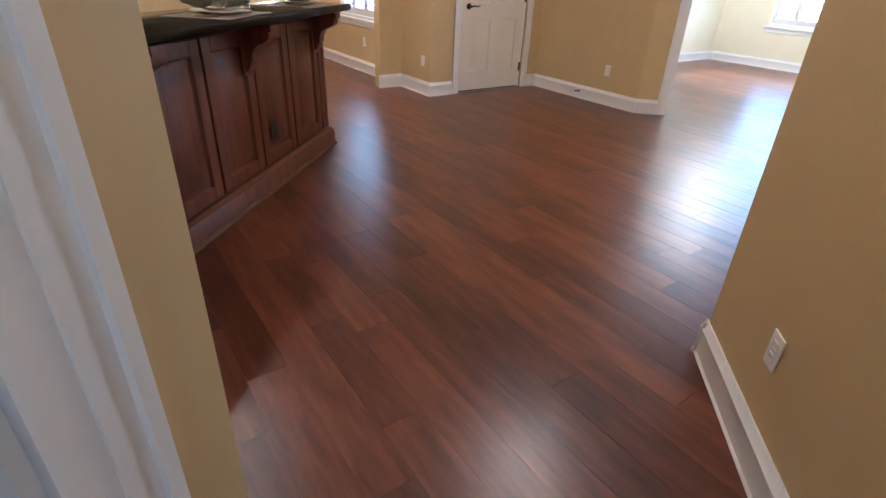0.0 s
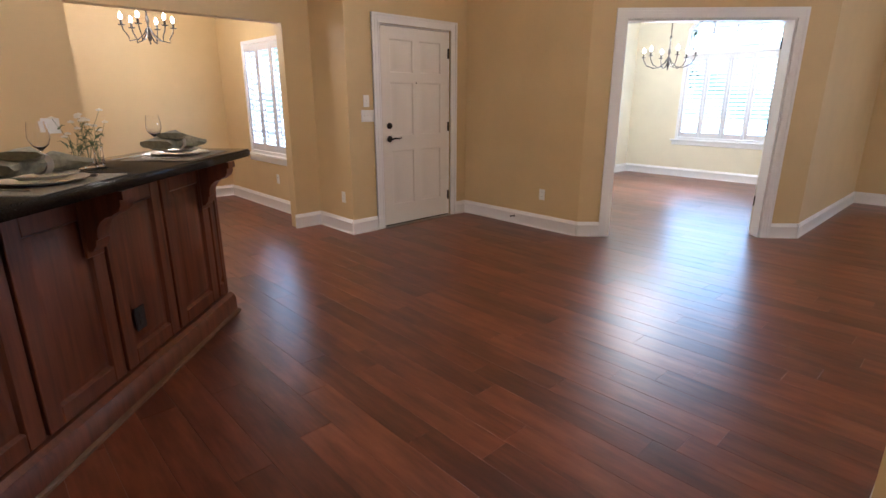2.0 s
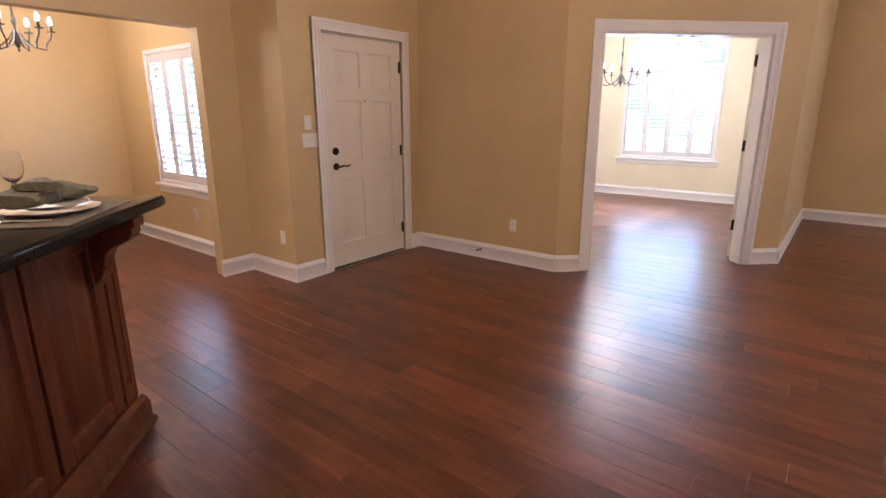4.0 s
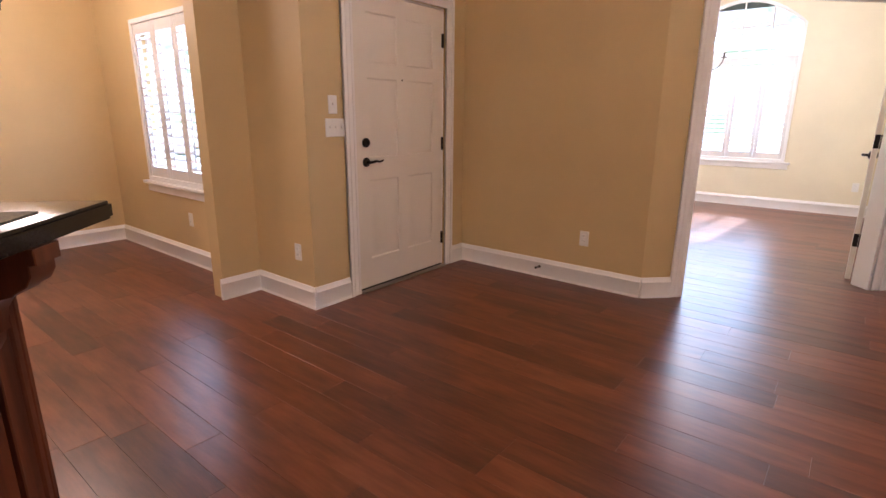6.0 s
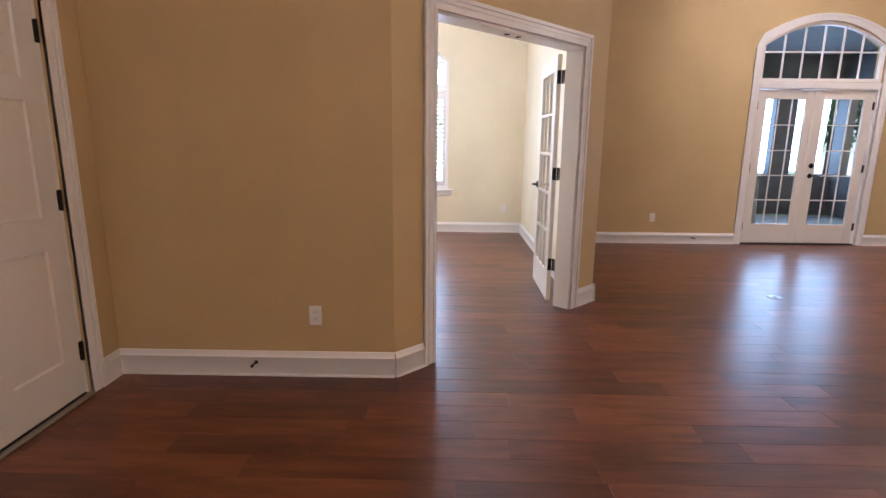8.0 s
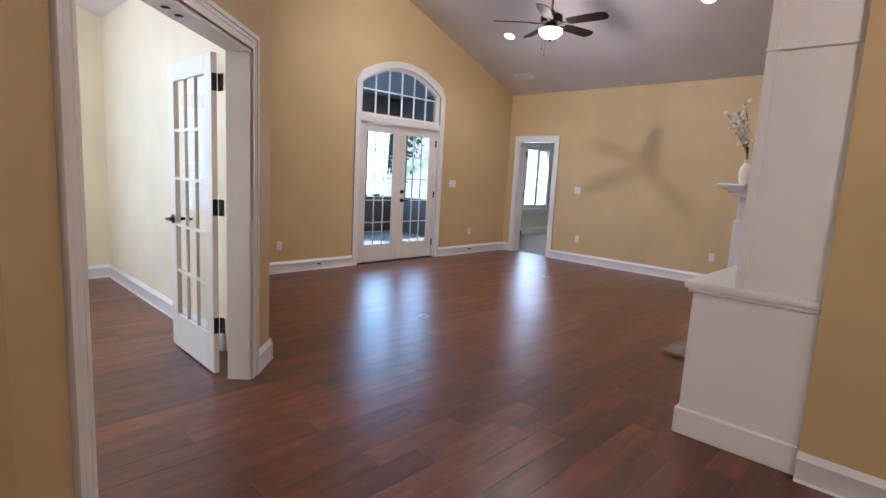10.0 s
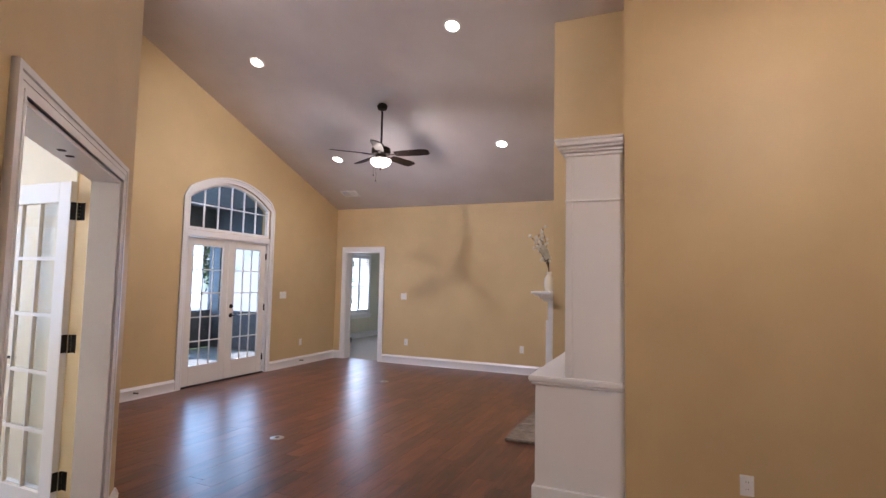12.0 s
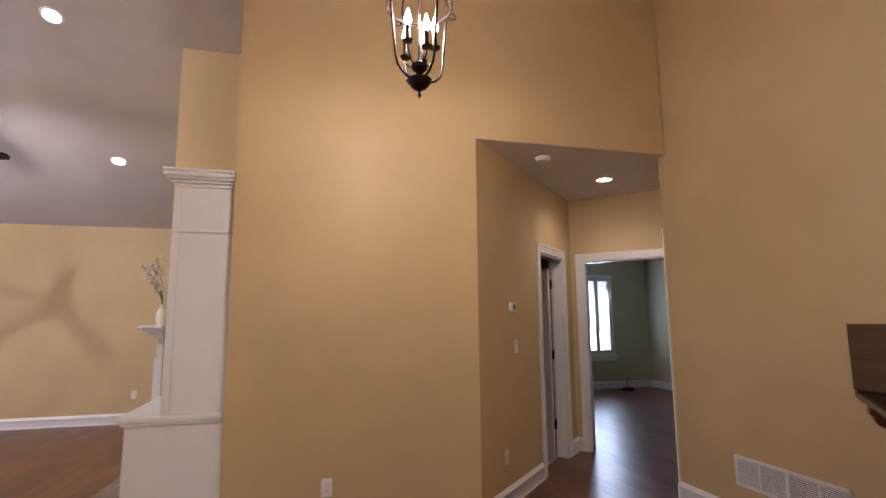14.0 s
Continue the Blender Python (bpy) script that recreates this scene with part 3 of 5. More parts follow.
# ---- front door ----
def front_door():
    w, h, t = 0.93, 2.04, 0.045
    d = thing("front_door", pose(-0.012, -1.215, 0.018, 0, 0, 90), "closed white six-panel front door with dark bronze hardware", "door")
    bm = bmesh.new()
    st, mid = 0.115, 0.10
    rails = [(0, 0.22), (0.80, 0.96), (1.50, 1.60), (h - 0.12, h)]
    bx(bm, 0.0, st, 0, t, 0, h)
    bx(bm, w - st, w, 0, t, 0, h)
    for a, b in rails:
        bx(bm, st, w - st, 0, t, a, b)
    for (a, b), (c, e) in zip(rails, rails[1:]):
        bx(bm, (w - mid) / 2, (w + mid) / 2, 0, t, b, c)
    slab = part("door_slab", bm, M_DOOR, d)
    for (a, b), (c, e) in zip(rails, rails[1:]):
        for x0, x1 in ((st, (w - mid) / 2), ((w + mid) / 2, w - st)):
            bm = bmesh.new()
            z0, z1 = b, c
            ring = [(0.0, 0.001), (0.008, 0.009), (0.022, 0.009), (0.050, 0.002)]
            loops = []
            for o, dep in ring:
                loops.append([bm.verts.new(p) for p in ((x0 + o, dep, z0 + o), (x1 - o, dep, z0 + o), (x1 - o, dep, z1 - o), (x0 + o, dep, z1 - o))])
            for l0, l1 in zip(loops, loops[1:]):
                for i in range(4):
                    bm.faces.new((l0[i], l0[(i + 1) % 4], l1[(i + 1) % 4], l1[i]))
            bm.faces.new(loops[-1])
            back = [bm.verts.new(p) for p in ((x0, 0.04, z0), (x1, 0.04, z0), (x1, 0.04, z1), (x0, 0.04, z1))]
            bm.faces.new(back[::-1])
            for i in range(4):
                bm.faces.new((loops[0][i], back[i], back[(i + 1) % 4], loops[0][(i + 1) % 4]))
            part("panel", bm, M_DOOR, slab)
    for z in (0.235, 1.03, 1.82):
        bm = bmesh.new()
        tube(bm, [(0, 0, -0.052), (0, 0, 0.052)], 0.008, 10)
        bbx(bm, -0.014, 0.014, 0.004, 0.008, -0.05, 0.05, 0.001)
        part("hinge", bm, M_IRON, d, "black iron hinge", pose(w + 0.006, -0.006, z))
    lever(d, pose(0.085, -0.001, 0.93), 1)
    bm = bmesh.new()
    lathe(bm, [(0, 0), (0.033, 0), (0.033, 0.010), (0.027, 0.018), (0.012, 0.020), (0, 0.020)], 20, pose(0, 0, 0, 90))
    bbx(bm, -0.004, 0.004, -0.034, -0.018, -0.015, 0.015, 0.002)
    part("deadbolt", bm, M_BRONZE, d, "dark bronze deadbolt turn", pose(0.085, -0.001, 1.065))
    bm = bmesh.new()
    lathe(bm, [(0, 0), (0.007, 0), (0.006, 0.004), (0, 0.004)], 12, pose(0, 0, 0, 90))
    part("peephole", bm, M_BRONZE, d, "", pose(w / 2, -0.001, 1.50))
    bm = bmesh.new()
    bx(bm, 0.002, w - 0.002, -0.006, 0.03, -0.014, 0.004)
    part("door_sweep", bm, M_RUBBER, d, "dark rubber sweep")
    bm = bmesh.new()
    tj = 0.024
    bx(bm, -0.025, -0.003, 0.004, 0.13, -0.018, h + 0.03)
    bx(bm, w + 0.003, w + 0.025, 0.004, 0.13, -0.018, h + 0.03)
    bx(bm, -0.025, w + 0.025, 0.004, 0.13, h + 0.006, h + 0.036)
    bx(bm, -0.003, w + 0.003, 0.05, 0.13, -0.018, h + 0.01)
    part("door_frame", bm, M_TRIM, d)
    bm = bmesh.new()
    bbx(bm, -0.02, w + 0.02, -0.045, 0.05, -0.018, -0.006, 0.003)
    part("threshold", bm, M_STEEL, d, "metal threshold strip")


front_door()


# ---- glazed double doors and the study leaf ----
def glazed_leaf(d, w, h, x0, cols, rows, st, top, bot, t=0.04, mat=None, mun=0.022, nm="door_leaf"):
    """One glazed leaf from x0 in the thing's frame: frame, bars, panes."""
    mat = mat or M_DOOR
    bm = bmesh.new()
    bbx(bm, x0, x0 + st, 0, t, 0, h, 0.003)
    bbx(bm, x0 + w - st, x0 + w, 0, t, 0, h, 0.003)
    bbx(bm, x0 + st, x0 + w - st, 0, t, 0, bot, 0.003)
    bbx(bm, x0 + st, x0 + w - st, 0, t, h - top, h, 0.003)
    leaf = part(nm, bm, mat, d)
    gw, gh = w - 2 * st, h - top - bot
    for i in range(1, cols):
        bm = bmesh.new()
        c = x0 + st + gw * i / cols
        prism(bm, [(c - mun / 2, 0.02), (c - mun / 4, 0.008), (c + mun / 4, 0.008), (c + mun / 2, 0.02), (c + mun / 4, 0.032), (c - mun / 4, 0.032)], bot, h - top,
              Matrix(((1, 0, 0, 0), (0, 0, 1, 0), (0, 1, 0, 0), (0, 0, 0, 1))))
        part("glazing_bar", bm, mat, leaf)
    for i in range(1, rows):
        bm = bmesh.new()
        c = bot + gh * i / rows
        bx(bm, x0 + st, x0 + w - st, 0.009, 0.031, c - mun / 2, c + mun / 2)
        part("glazing_bar", bm, mat, leaf)
    for i in range(cols):
        for j in range(rows):
            bm = bmesh.new()
            bx(bm, x0 + st + gw * i / cols + mun * 0.3, x0 + st + gw * (i + 1) / cols - mun * 0.3, 0.018, 0.022, bot + gh * j / rows + mun * 0.3, bot + gh * (j + 1) / rows - mun * 0.3)
            p = part("pane", bm, M_PANE, leaf)
            p.visible_shadow = False
    return leaf


def patio_doors():
    w, h = 0.755, 2.05
    d = thing("patio_doors", pose(5.98, YP + 0.03, 0.02), "closed white glazed double patio doors with a lever handle", "door")
    for k in (0, 1):
        x0 = 0.004 + k * (w + 0.006)
        glazed_leaf(d, w, h, x0, 3, 5, 0.115, 0.115, 0.26, mun=0.015)
    for z in (0.235, 1.03, 1.85):
        for x in (-0.003, 2 * w + 0.014):
            bm = bmesh.new()
            tube(bm, [(0, 0, -0.052), (0, 0, 0.052)], 0.009, 10)
            bbx(bm, -0.015, 0.015, 0.004, 0.008, -0.05, 0.05, 0.001)
            part("hinge", bm, M_IRON, d, "black iron hinge", pose(x, -0.006, z))
    lever(d, pose(w + 0.07, -0.001, 0.93), 1)
    bm = bmesh.new()
    lathe(bm, [(0, 0), (0.033, 0), (0.033, 0.010), (0.027, 0.018), (0.012, 0.020), (0, 0.020)], 20, pose(0, 0, 0, 90))
    part("deadbolt", bm, M_BRONZE, d, "dark bronze deadbolt turn", pose(w + 0.07, -0.001, 1.065))
    bm = bmesh.new()
    bbx(bm, w - 0.022, w + 0.03, -0.012, 0.0, 0.005, h - 0.005, 0.004)
    part("astragal", bm, M_DOOR, d)
    bm = bmesh.new()
    bbx(bm, -0.02, 2 * w + 0.03, -0.04, 0.06, -0.018, -0.002, 0.003)
    part("threshold", bm, M_DARK, d, "dark metal threshold")
    bm = bmesh.new()
    bx(bm, -0.029, -0.012, -0.03, 0.12, -0.018, h + 0.03)
    bx(bm, 2 * w + 0.022, 2 * w + 0.052, -0.03, 0.12, -0.018, h + 0.03)
    bx(bm, -0.012, 2 * w + 0.022, -0.03, 0.12, h + 0.006, h + 0.03)
    part("door_frame", bm, M_TRIM, d)


patio_doors()


def arch_poly(x0, x1, z0, z1, rise, n=16):
    c, hw = (x0 + x1) / 2, (x1 - x0) / 2
    return [(x0, z0), (x1, z0)] + [(c + hw * u, z1 + rise * (1 - u * u)) for u in [1 - 2 * i / n for i in range(n + 1)]]


def arch_window(name, label, x0, x1, z0, z1, rise, wall_y, cols, rows, depth=0.05, fw=0.045):
    """A fixed arched light: frame, bars and panes set in the wall's depth."""
    d = thing(name, pose(0, wall_y, 0), label, "window", kind="structure")
    bm = bmesh.new()
    outer, inner = arch_poly(x0, x1, z0, z1, rise), arch_poly(x0 + fw, x1 - fw, z0 + fw, z1, rise - fw)
    n = len(outer)
    for y in (0.0, depth):
        vo, vi = [bm.verts.new((x, y, z)) for x, z in outer], [bm.verts.new((x, y, z)) for x, z in inner]
        for i in range(n):
            bm.faces.new((vo[i], vo[(i + 1) % n], vi[(i + 1) % n], vi[i]))
    bm.verts.ensure_lookup_table()
    vs = bm.verts[:]
    for base in (0, n):
        for i in range(n):
            bm.faces.new((vs[base + i], vs[base + (i + 1) % n], vs[2 * n + base + (i + 1) % n], vs[2 * n + base + i]))
    part("window_frame", bm, M_TRIM, d)
    c, hw = (x0 + x1) / 2, (x1 - x0) / 2
    top = lambda x: z1 + (rise - fw) * (1 - ((x - c) / (hw - fw)) ** 2)
    for i in range(1, cols):
        x = x0 + fw + (x1 - x0 - 2 * fw) * i / cols
        bm = bmesh.new()
        bbx(bm, x - 0.010, x + 0.010, 0.012, 0.038, z0 + fw, top(x), 0.003)
        part("glazing_bar", bm, M_TRIM, d)
    zt = z1 + rise - fw
    for j in range(1, rows):
        z = z0 + fw + (zt - z0 - fw) * j / rows
        e = hw - fw if z <= z1 else (hw - fw) * math.sqrt(max(0, 1 - (z - z1) / (rise - fw)))
        bm = bmesh.new()
        bbx(bm, c - e, c + e, 0.013, 0.037, z - 0.010, z + 0.010, 0.003)
        part("glazing_bar", bm, M_TRIM, d)
    bm = bmesh.new()
    prism(bm, inner, 0.023, 0.027)
    p = part("pane", bm, M_PANE, d)
    p.visible_shadow = False
    return d


arch_window("window_1", "white arched transom over the patio doors", 5.95, 7.54, 2.17, 2.62, 0.30, YP + 0.02, 6, 2)
casing(along((0, YP), (1, YP)), 5.95, 7.54, 2.62, 0.09, 0.0, rise=0.30)
bm = bmesh.new()
bbx(bm, 5.95, 7.54, YP - 0.012, YP + 0.12, 2.085, 2.165, 0.004)
struct("trim", bm, M_TRIM, "white rail between patio doors and transom")


# the study's open leaf
def study_leaf():
    d = thing("french_door", pose(2.80, 1.50, 0.012, 0, 0, 89.5), "open white fifteen-pane glazed door with black hinges", "door")
    glazed_leaf(d, 0.775, 2.03, 0, 3, 5, 0.11, 0.12, 0.25, 0.036)
    for z in (0.322, 1.09, 1.855):
        bm = bmesh.new()
        bbx(bm, -0.004, 0.0, 0.002, 0.034, -0.052, 0.052, 0.001)
        bbx(bm, -0.052, -0.012, -0.018, -0.014, -0.052, 0.052, 0.001)
        for i in range(5):
            tube(bm, [(-0.008, -0.008, -0.052 + 0.021 * i), (-0.008, -0.008, -0.033 + 0.021 * i)], 0.0075, 8)
        part("hinge", bm, M_IRON, d, "black iron hinge", pose(0, 0, z))
    for s, y in ((1, -0.001), (-1, 0.037)):
        lever(d, pose(0.715, y, 0.95, 0, 0, 0 if s == 1 else 180), -1 if s == 1 else 1, M_PEWTER)


study_leaf()
for s in (1.02, 1.14):
    bm = bmesh.new()
    bbx(bm, s - 0.014, s + 0.014, 0.06, 0.09, FRZ - 0.022, FRZ - 0.0165, 0.001)
    solo("ball_catch", bm, M_DARK, "small dark metal ball catch in the door head", "catch", "ball catches", m=mf)


# ---- shuttered windows ----
def shutter_window(name, label, m, x0, x1, z0, z1, cols, tilt=10, sill=True, depth=0.10, bars=0):
    """A window with a shutter frame inside: stiles, rails, louvres; local face y=0, outside at +y."""
    d = thing(name, m, label, "window", kind="structure")
    bm = bmesh.new()
    for a, b, c, e in ((x0, x0 + 0.04, z0, z1), (x1 - 0.04, x1, z0, z1), (x0 + 0.04, x1 - 0.04, z0, z0 + 0.04), (x0 + 0.04, x1 - 0.04, z1 - 0.04, z1)):
        bbx(bm, a, b, -0.02, 0.05, c, e, 0.003)
    part("window_frame", bm, M_TRIM, d)
    bm = bmesh.new()
    for a, b, c, e in ((x0 + 0.0, x0 + 0.05, z0, z1), (x1 - 0.05, x1, z0, z1), (x0 + 0.05, x1 - 0.05, z0, z0 + 0.05), (x0 + 0.05, x1 - 0.05, z1 - 0.05, z1), (x0 + 0.05, x1 - 0.05, (z0 + z1) / 2 - 0.02, (z0 + z1) / 2 + 0.02)):
        bx(bm, a, b, depth, depth + 0.04, c, e)
    part("sash", bm, M_TRIM, d)
    bm = bmesh.new()
    bx(bm, x0 + 0.05, x1 - 0.05, depth + 0.018, depth + 0.022, z0 + 0.05, z1 - 0.05)
    p = part("pane", bm, M_PANE, d)
    p.visible_shadow = False
    gx0, gx1 = x0 + 0.04, x1 - 0.04
    pw = (gx1 - gx0) / cols
    lm = None
    for i in range(cols):
        a, b = gx0 + pw * i + 0.002, gx0 + pw * (i + 1) - 0.002
        bm = bmesh.new()
        st, rl = 0.045, 0.085
        bbx(bm, a, a + st, -0.005, 0.025, z0 + 0.042, z1 - 0.042, 0.003)
        bbx(bm, b - st, b, -0.005, 0.025, z0 + 0.042, z1 - 0.042, 0.003)
        bbx(bm, a + st, b - st, -0.005, 0.025, z0 + 0.042, z0 + 0.042 + rl, 0.003)
        bbx(bm, a + st, b - st, -0.005, 0.025, z1 - 0.042 - rl, z1 - 0.042, 0.003)
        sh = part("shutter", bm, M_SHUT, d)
        n = int((z1 - z0 - 0.084 - 2 * rl) / 0.062)
        zz = z0 + 0.042 + rl
        step = (z1 - z0 - 0.084 - 2 * rl) / n
        if lm is None:
            bm = bmesh.new()
            lw = (b - a - 2 * st) / 2
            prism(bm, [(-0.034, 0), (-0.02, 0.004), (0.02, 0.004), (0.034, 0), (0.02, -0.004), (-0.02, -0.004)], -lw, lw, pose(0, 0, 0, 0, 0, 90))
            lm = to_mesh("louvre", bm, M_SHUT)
        for j in range(n):
            ob = new("louvre", lm)
            ob.parent = sh
            ob.matrix_basis = pose((a + b) / 2, 0.010, zz + step * (j + 0.5), tilt)
        bm = bmesh.new()
        bx(bm, (a + b) / 2 - 0.005, (a + b) / 2 + 0.005, -0.034, -0.026, z0 + 0.16, z1 - 0.16)
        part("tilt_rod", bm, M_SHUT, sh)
    if sill:
        bm = bmesh.new()
        bbx(bm, x0 - 0.07, x1 + 0.07, -0.05, 0.03, z0 - 0.03, z0 - 0.001, 0.006)
        bbx(bm, x0 - 0.05, x1 + 0.05, -0.016, -0.001, z0 - 0.10, z0 - 0.03, 0.004)
        part("window_sill", bm, M_TRIM, d)
    return d


shutter_window("window_2", "white shuttered dining room window with open louvres", along((0, -1.635), (1, -1.635)), -2.35, -1.17, 0.68, 2.04, 3, 38)
shutter_window("window_3", "white shuttered study window, louvres open to sunlight", along((0, 5.05), (1, 5.05)), 0.35, 1.88, 0.66, 2.12, 4, 27)
arch_window("window_4", "arched upper light of the study window", 0.35, 1.88, 2.12, 2.50, 0.37, 5.07, 4, 2)
shutter_window("window_5", "white shuttered bedroom window", along((0, 5.8), (1, 5.8)), XB + 2.14, XB + 3.80, 0.62, 2.25, 3, 12)
shutter_window("window_6", "white guest room window with a raised blind", along((10.6, 0), (10.6, -1)), 7.58, 8.33, 0.68, 2.40, 2, 12)


# ---- bar ----
BARW, BARE = (2.72, -4.93), (1.16, -3.37)
BL = math.dist(BARW, BARE)
mb = along(BARW, BARE)
FLAT = Matrix(((1, 0, 0, 0), (0, 0, 1, 0), (0, 1, 0, 0), (0, 0, 0, 1)))
GROOVES = [0.20, 0.685, 1.16, 1.62, 2.09]


def bar():
    d = thing("breakfast_bar", mb, "dark red-brown stained wooden breakfast bar with raised panels and corbels", "bar")
    bm = bmesh.new()
    bx(bm, 0.004, BL - 0.02, 0.022, 0.34, 0, 1.012)
    part("carcass", bm, M_BAR, d)
    bm = bmesh.new()
    bbx(bm, 0.003, BL - 0.012, 0.0, 0.021, 0.972, 1.012, 0.003)
    part("top_rail", bm, M_BAR, d)
    edges = [0.003] + GROOVES + [BL - 0.012]
    for a, b in zip(edges, edges[1:]):
        a, b = a + 0.009, b - 0.009
        if b - a < 0.08:
            bm = bmesh.new()
            bbx(bm, a, b, 0.0, 0.021, 0.15, 0.970, 0.003)
            part("stile", bm, M_BAR, d)
            continue
        bm = bmesh.new()
        st = min(0.075, (b - a) * 0.24)
        for x0, x1, z0, z1 in ((a, a + st, 0.15, 0.970), (b - st, b, 0.15, 0.970), (a + st, b - st, 0.15, 0.225), (a + st, b - st, 0.895, 0.970)):
            bbx(bm, x0, x1, 0.0, 0.021, z0, z1, 0.003)
        fr = part("panel_frame", bm, M_BAR, d)
        bm = bmesh.new()
        x0, x1, z0, z1 = a + st, b - st, 0.225, 0.895
        loops = [[bm.verts.new(p) for p in ((x0 + o, y, z0 + o), (x1 - o, y, z0 + o), (x1 - o, y, z1 - o), (x0 + o, y, z1 - o))] for o, y in ((0, 0.004), (0.008, 0.016), (0.016, 0.017), (0.042, 0.007))]
        for l0, l1 in zip(loops, loops[1:]):
            for i in range(4):
                bm.faces.new((l0[i], l0[(i + 1) % 4], l1[(i + 1) % 4], l1[i]))
        bm.faces.new(loops[-1])
        part("raised_panel", bm, M_BAR, fr)
    bm = bmesh.new()
    prof = [(0.02, 0), (-0.040, 0), (-0.040, 0.100), (-0.032, 0.112), (-0.030, 0.122), (-0.006, 0.140), (0.02, 0.140)]
    prism(bm, prof, 0.002, BL + 0.012, pose(0, 0, 0, 0, 0, 90) @ Matrix.Scale(-1, 4, (0, 1, 0)))
    part("plinth", bm, M_BAR, d)
    bm = bmesh.new()
    prism(bm, [(-0.040, 0), (-0.056, 0), (-0.055, 0.010), (-0.048, 0.018), (-0.040, 0.021)], 0.002, BL + 0.026, pose(0, 0, 0, 0, 0, 90) @ Matrix.Scale(-1, 4, (0, 1, 0)))
    part("shoe_moulding", bm, M_OAK, d, "lighter wooden shoe moulding")
    bm = bmesh.new()
    bbx(bm, BL - 0.021, BL - 0.002, 0.0, 0.34, 0.142, 1.012, 0.004)
    bbx(bm, BL - 0.021, BL + 0.012, 0.021, 0.34, 0, 0.140, 0.004)
    part("end_panel", bm, M_BAR, d)
    # scrolled corbels
    pr = [(0.0, 0.0), (0.195, 0.0), (0.195, -0.034), (0.180, -0.036), (0.180, -0.058), (0.168, -0.080), (0.145, -0.092), (0.138, -0.099), (0.110, -0.106), (0.085, -0.124), (0.068, -0.150), (0.062, -0.180), (0.064, -0.196), (0.054, -0.201), (0.050, -0.222), (0.034, -0.246), (0.0, -0.256)]
    for s in (0.14, 1.085, 2.035):
        bm = bmesh.new()
        prism(bm, [(-x, z) for x, z in pr], -0.042, 0.042, pose(0, 0, 0, 0, 0, 90) @ Matrix.Scale(-1, 4, (0, 1, 0)))
        bmesh.ops.bevel(bm, geom=[e for e in bm.edges if e.calc_length() < 0.06], offset=0.002, segments=1, affect="EDGES")
        c = part("corbel", bm, M_BAR, d, "", pose(s, 0, 1.010))
        bm = bmesh.new()
        bbx(bm, -0.052, 0.052, -0.014, -0.0005, -0.275, -0.002, 0.003)
        part("back_plate", bm, M_BAR, c)
    bm = bmesh.new()
    bbx(bm, -0.037, 0.037, -0.006, 0.0, -0.058, 0.058, 0.003)
    o = part("outlet", bm, M_RUBBER, d, "black electrical outlet plate", pose(1.30, 0.0, 0.36))
    for z in (-0.02, 0.02):
        bm = bmesh.new()
        bbx(bm, -0.014, 0.014, -0.009, -0.0055, z - 0.012, z + 0.012, 0.002)
        part("socket", bm, M_DARK, o)


bar()
bm = bmesh.new()
bbx(bm, -0.20, BL + 0.10, -0.20, 0.36, 1.0135, 1.060, 0.008, None, 2)
top = solo("bar_counter", bm, M_BARTOP, "polished dark granite counter on the breakfast bar", "counter", m=mb)
bmesh_cut = bmesh.new()
bmesh_cut.from_mesh(top.data)
nrm = mb.to_3x3().inverted() @ Vector((0, 1, 0))
co = mb.inverted() @ Vector((0, -4.913, 0))
r = bmesh.ops.bisect_plane(bmesh_cut, geom=bmesh_cut.verts[:] + bmesh_cut.edges[:] + bmesh_cut.faces[:], plane_co=co, plane_no=nrm, clear_inner=True)
bmesh.ops.holes_fill(bmesh_cut, edges=[e for e in r["geom_cut"] if isinstance(e, bmesh.types.BMEdge)], sides=0)
bmesh_cut.to_mesh(top.data)
bmesh_cut.free()
bm = bmesh.new()
bbx(bm, 2.25, 2.975, -4.914, -4.891, 1.0605, 1.425, 0.004)
solo("wooden_backsplash_board", bm, M_OAK, "brown wooden board standing on the counter against the wall", "board")


# ---- table settings on the bar ----
def bar_at(s, y, turn=0):
    return mb @ pose(s, y, 1.0605, 0, 0, turn)


def napkin_lobe(bm, p0, p1, w, h):
    """A folded, puffed length of cloth between two points."""
    p0, p1 = Vector(p0), Vector(p1)
    ax = p1 - p0
    side = Vector((-ax.y, ax.x, 0)).normalized()
    rings = []
    n, k = 9, 10
    for i in range(n):
        u = i / (n - 1)
        c = p0 + ax * u + Vector((0, 0, 0.006 * math.sin(5 * u)))
        ww, hh = w * (0.32 + 0.68 * u ** 0.7), h * (0.30 + 0.70 * math.sin(0.4 + 2.4 * u))
        rings.append([bm.verts.new(c + side * (ww * math.cos(a) * (1 + 0.10 * math.sin(3 * a + 7 * u))) + Vector((0, 0, hh * math.sin(a) * (1 + 0.12 * math.sin(4 * a + 5 * u))))) for a in [2 * math.pi * j / k for j in range(k)]])
    for a, b in zip(rings, rings[1:]):
        for j in range(k):
            bm.faces.new((a[j], a[(j + 1) % k], b[(j + 1) % k], b[j]))
    bm.faces.new(rings[0][::-1])
    bm.faces.new(rings[-1])


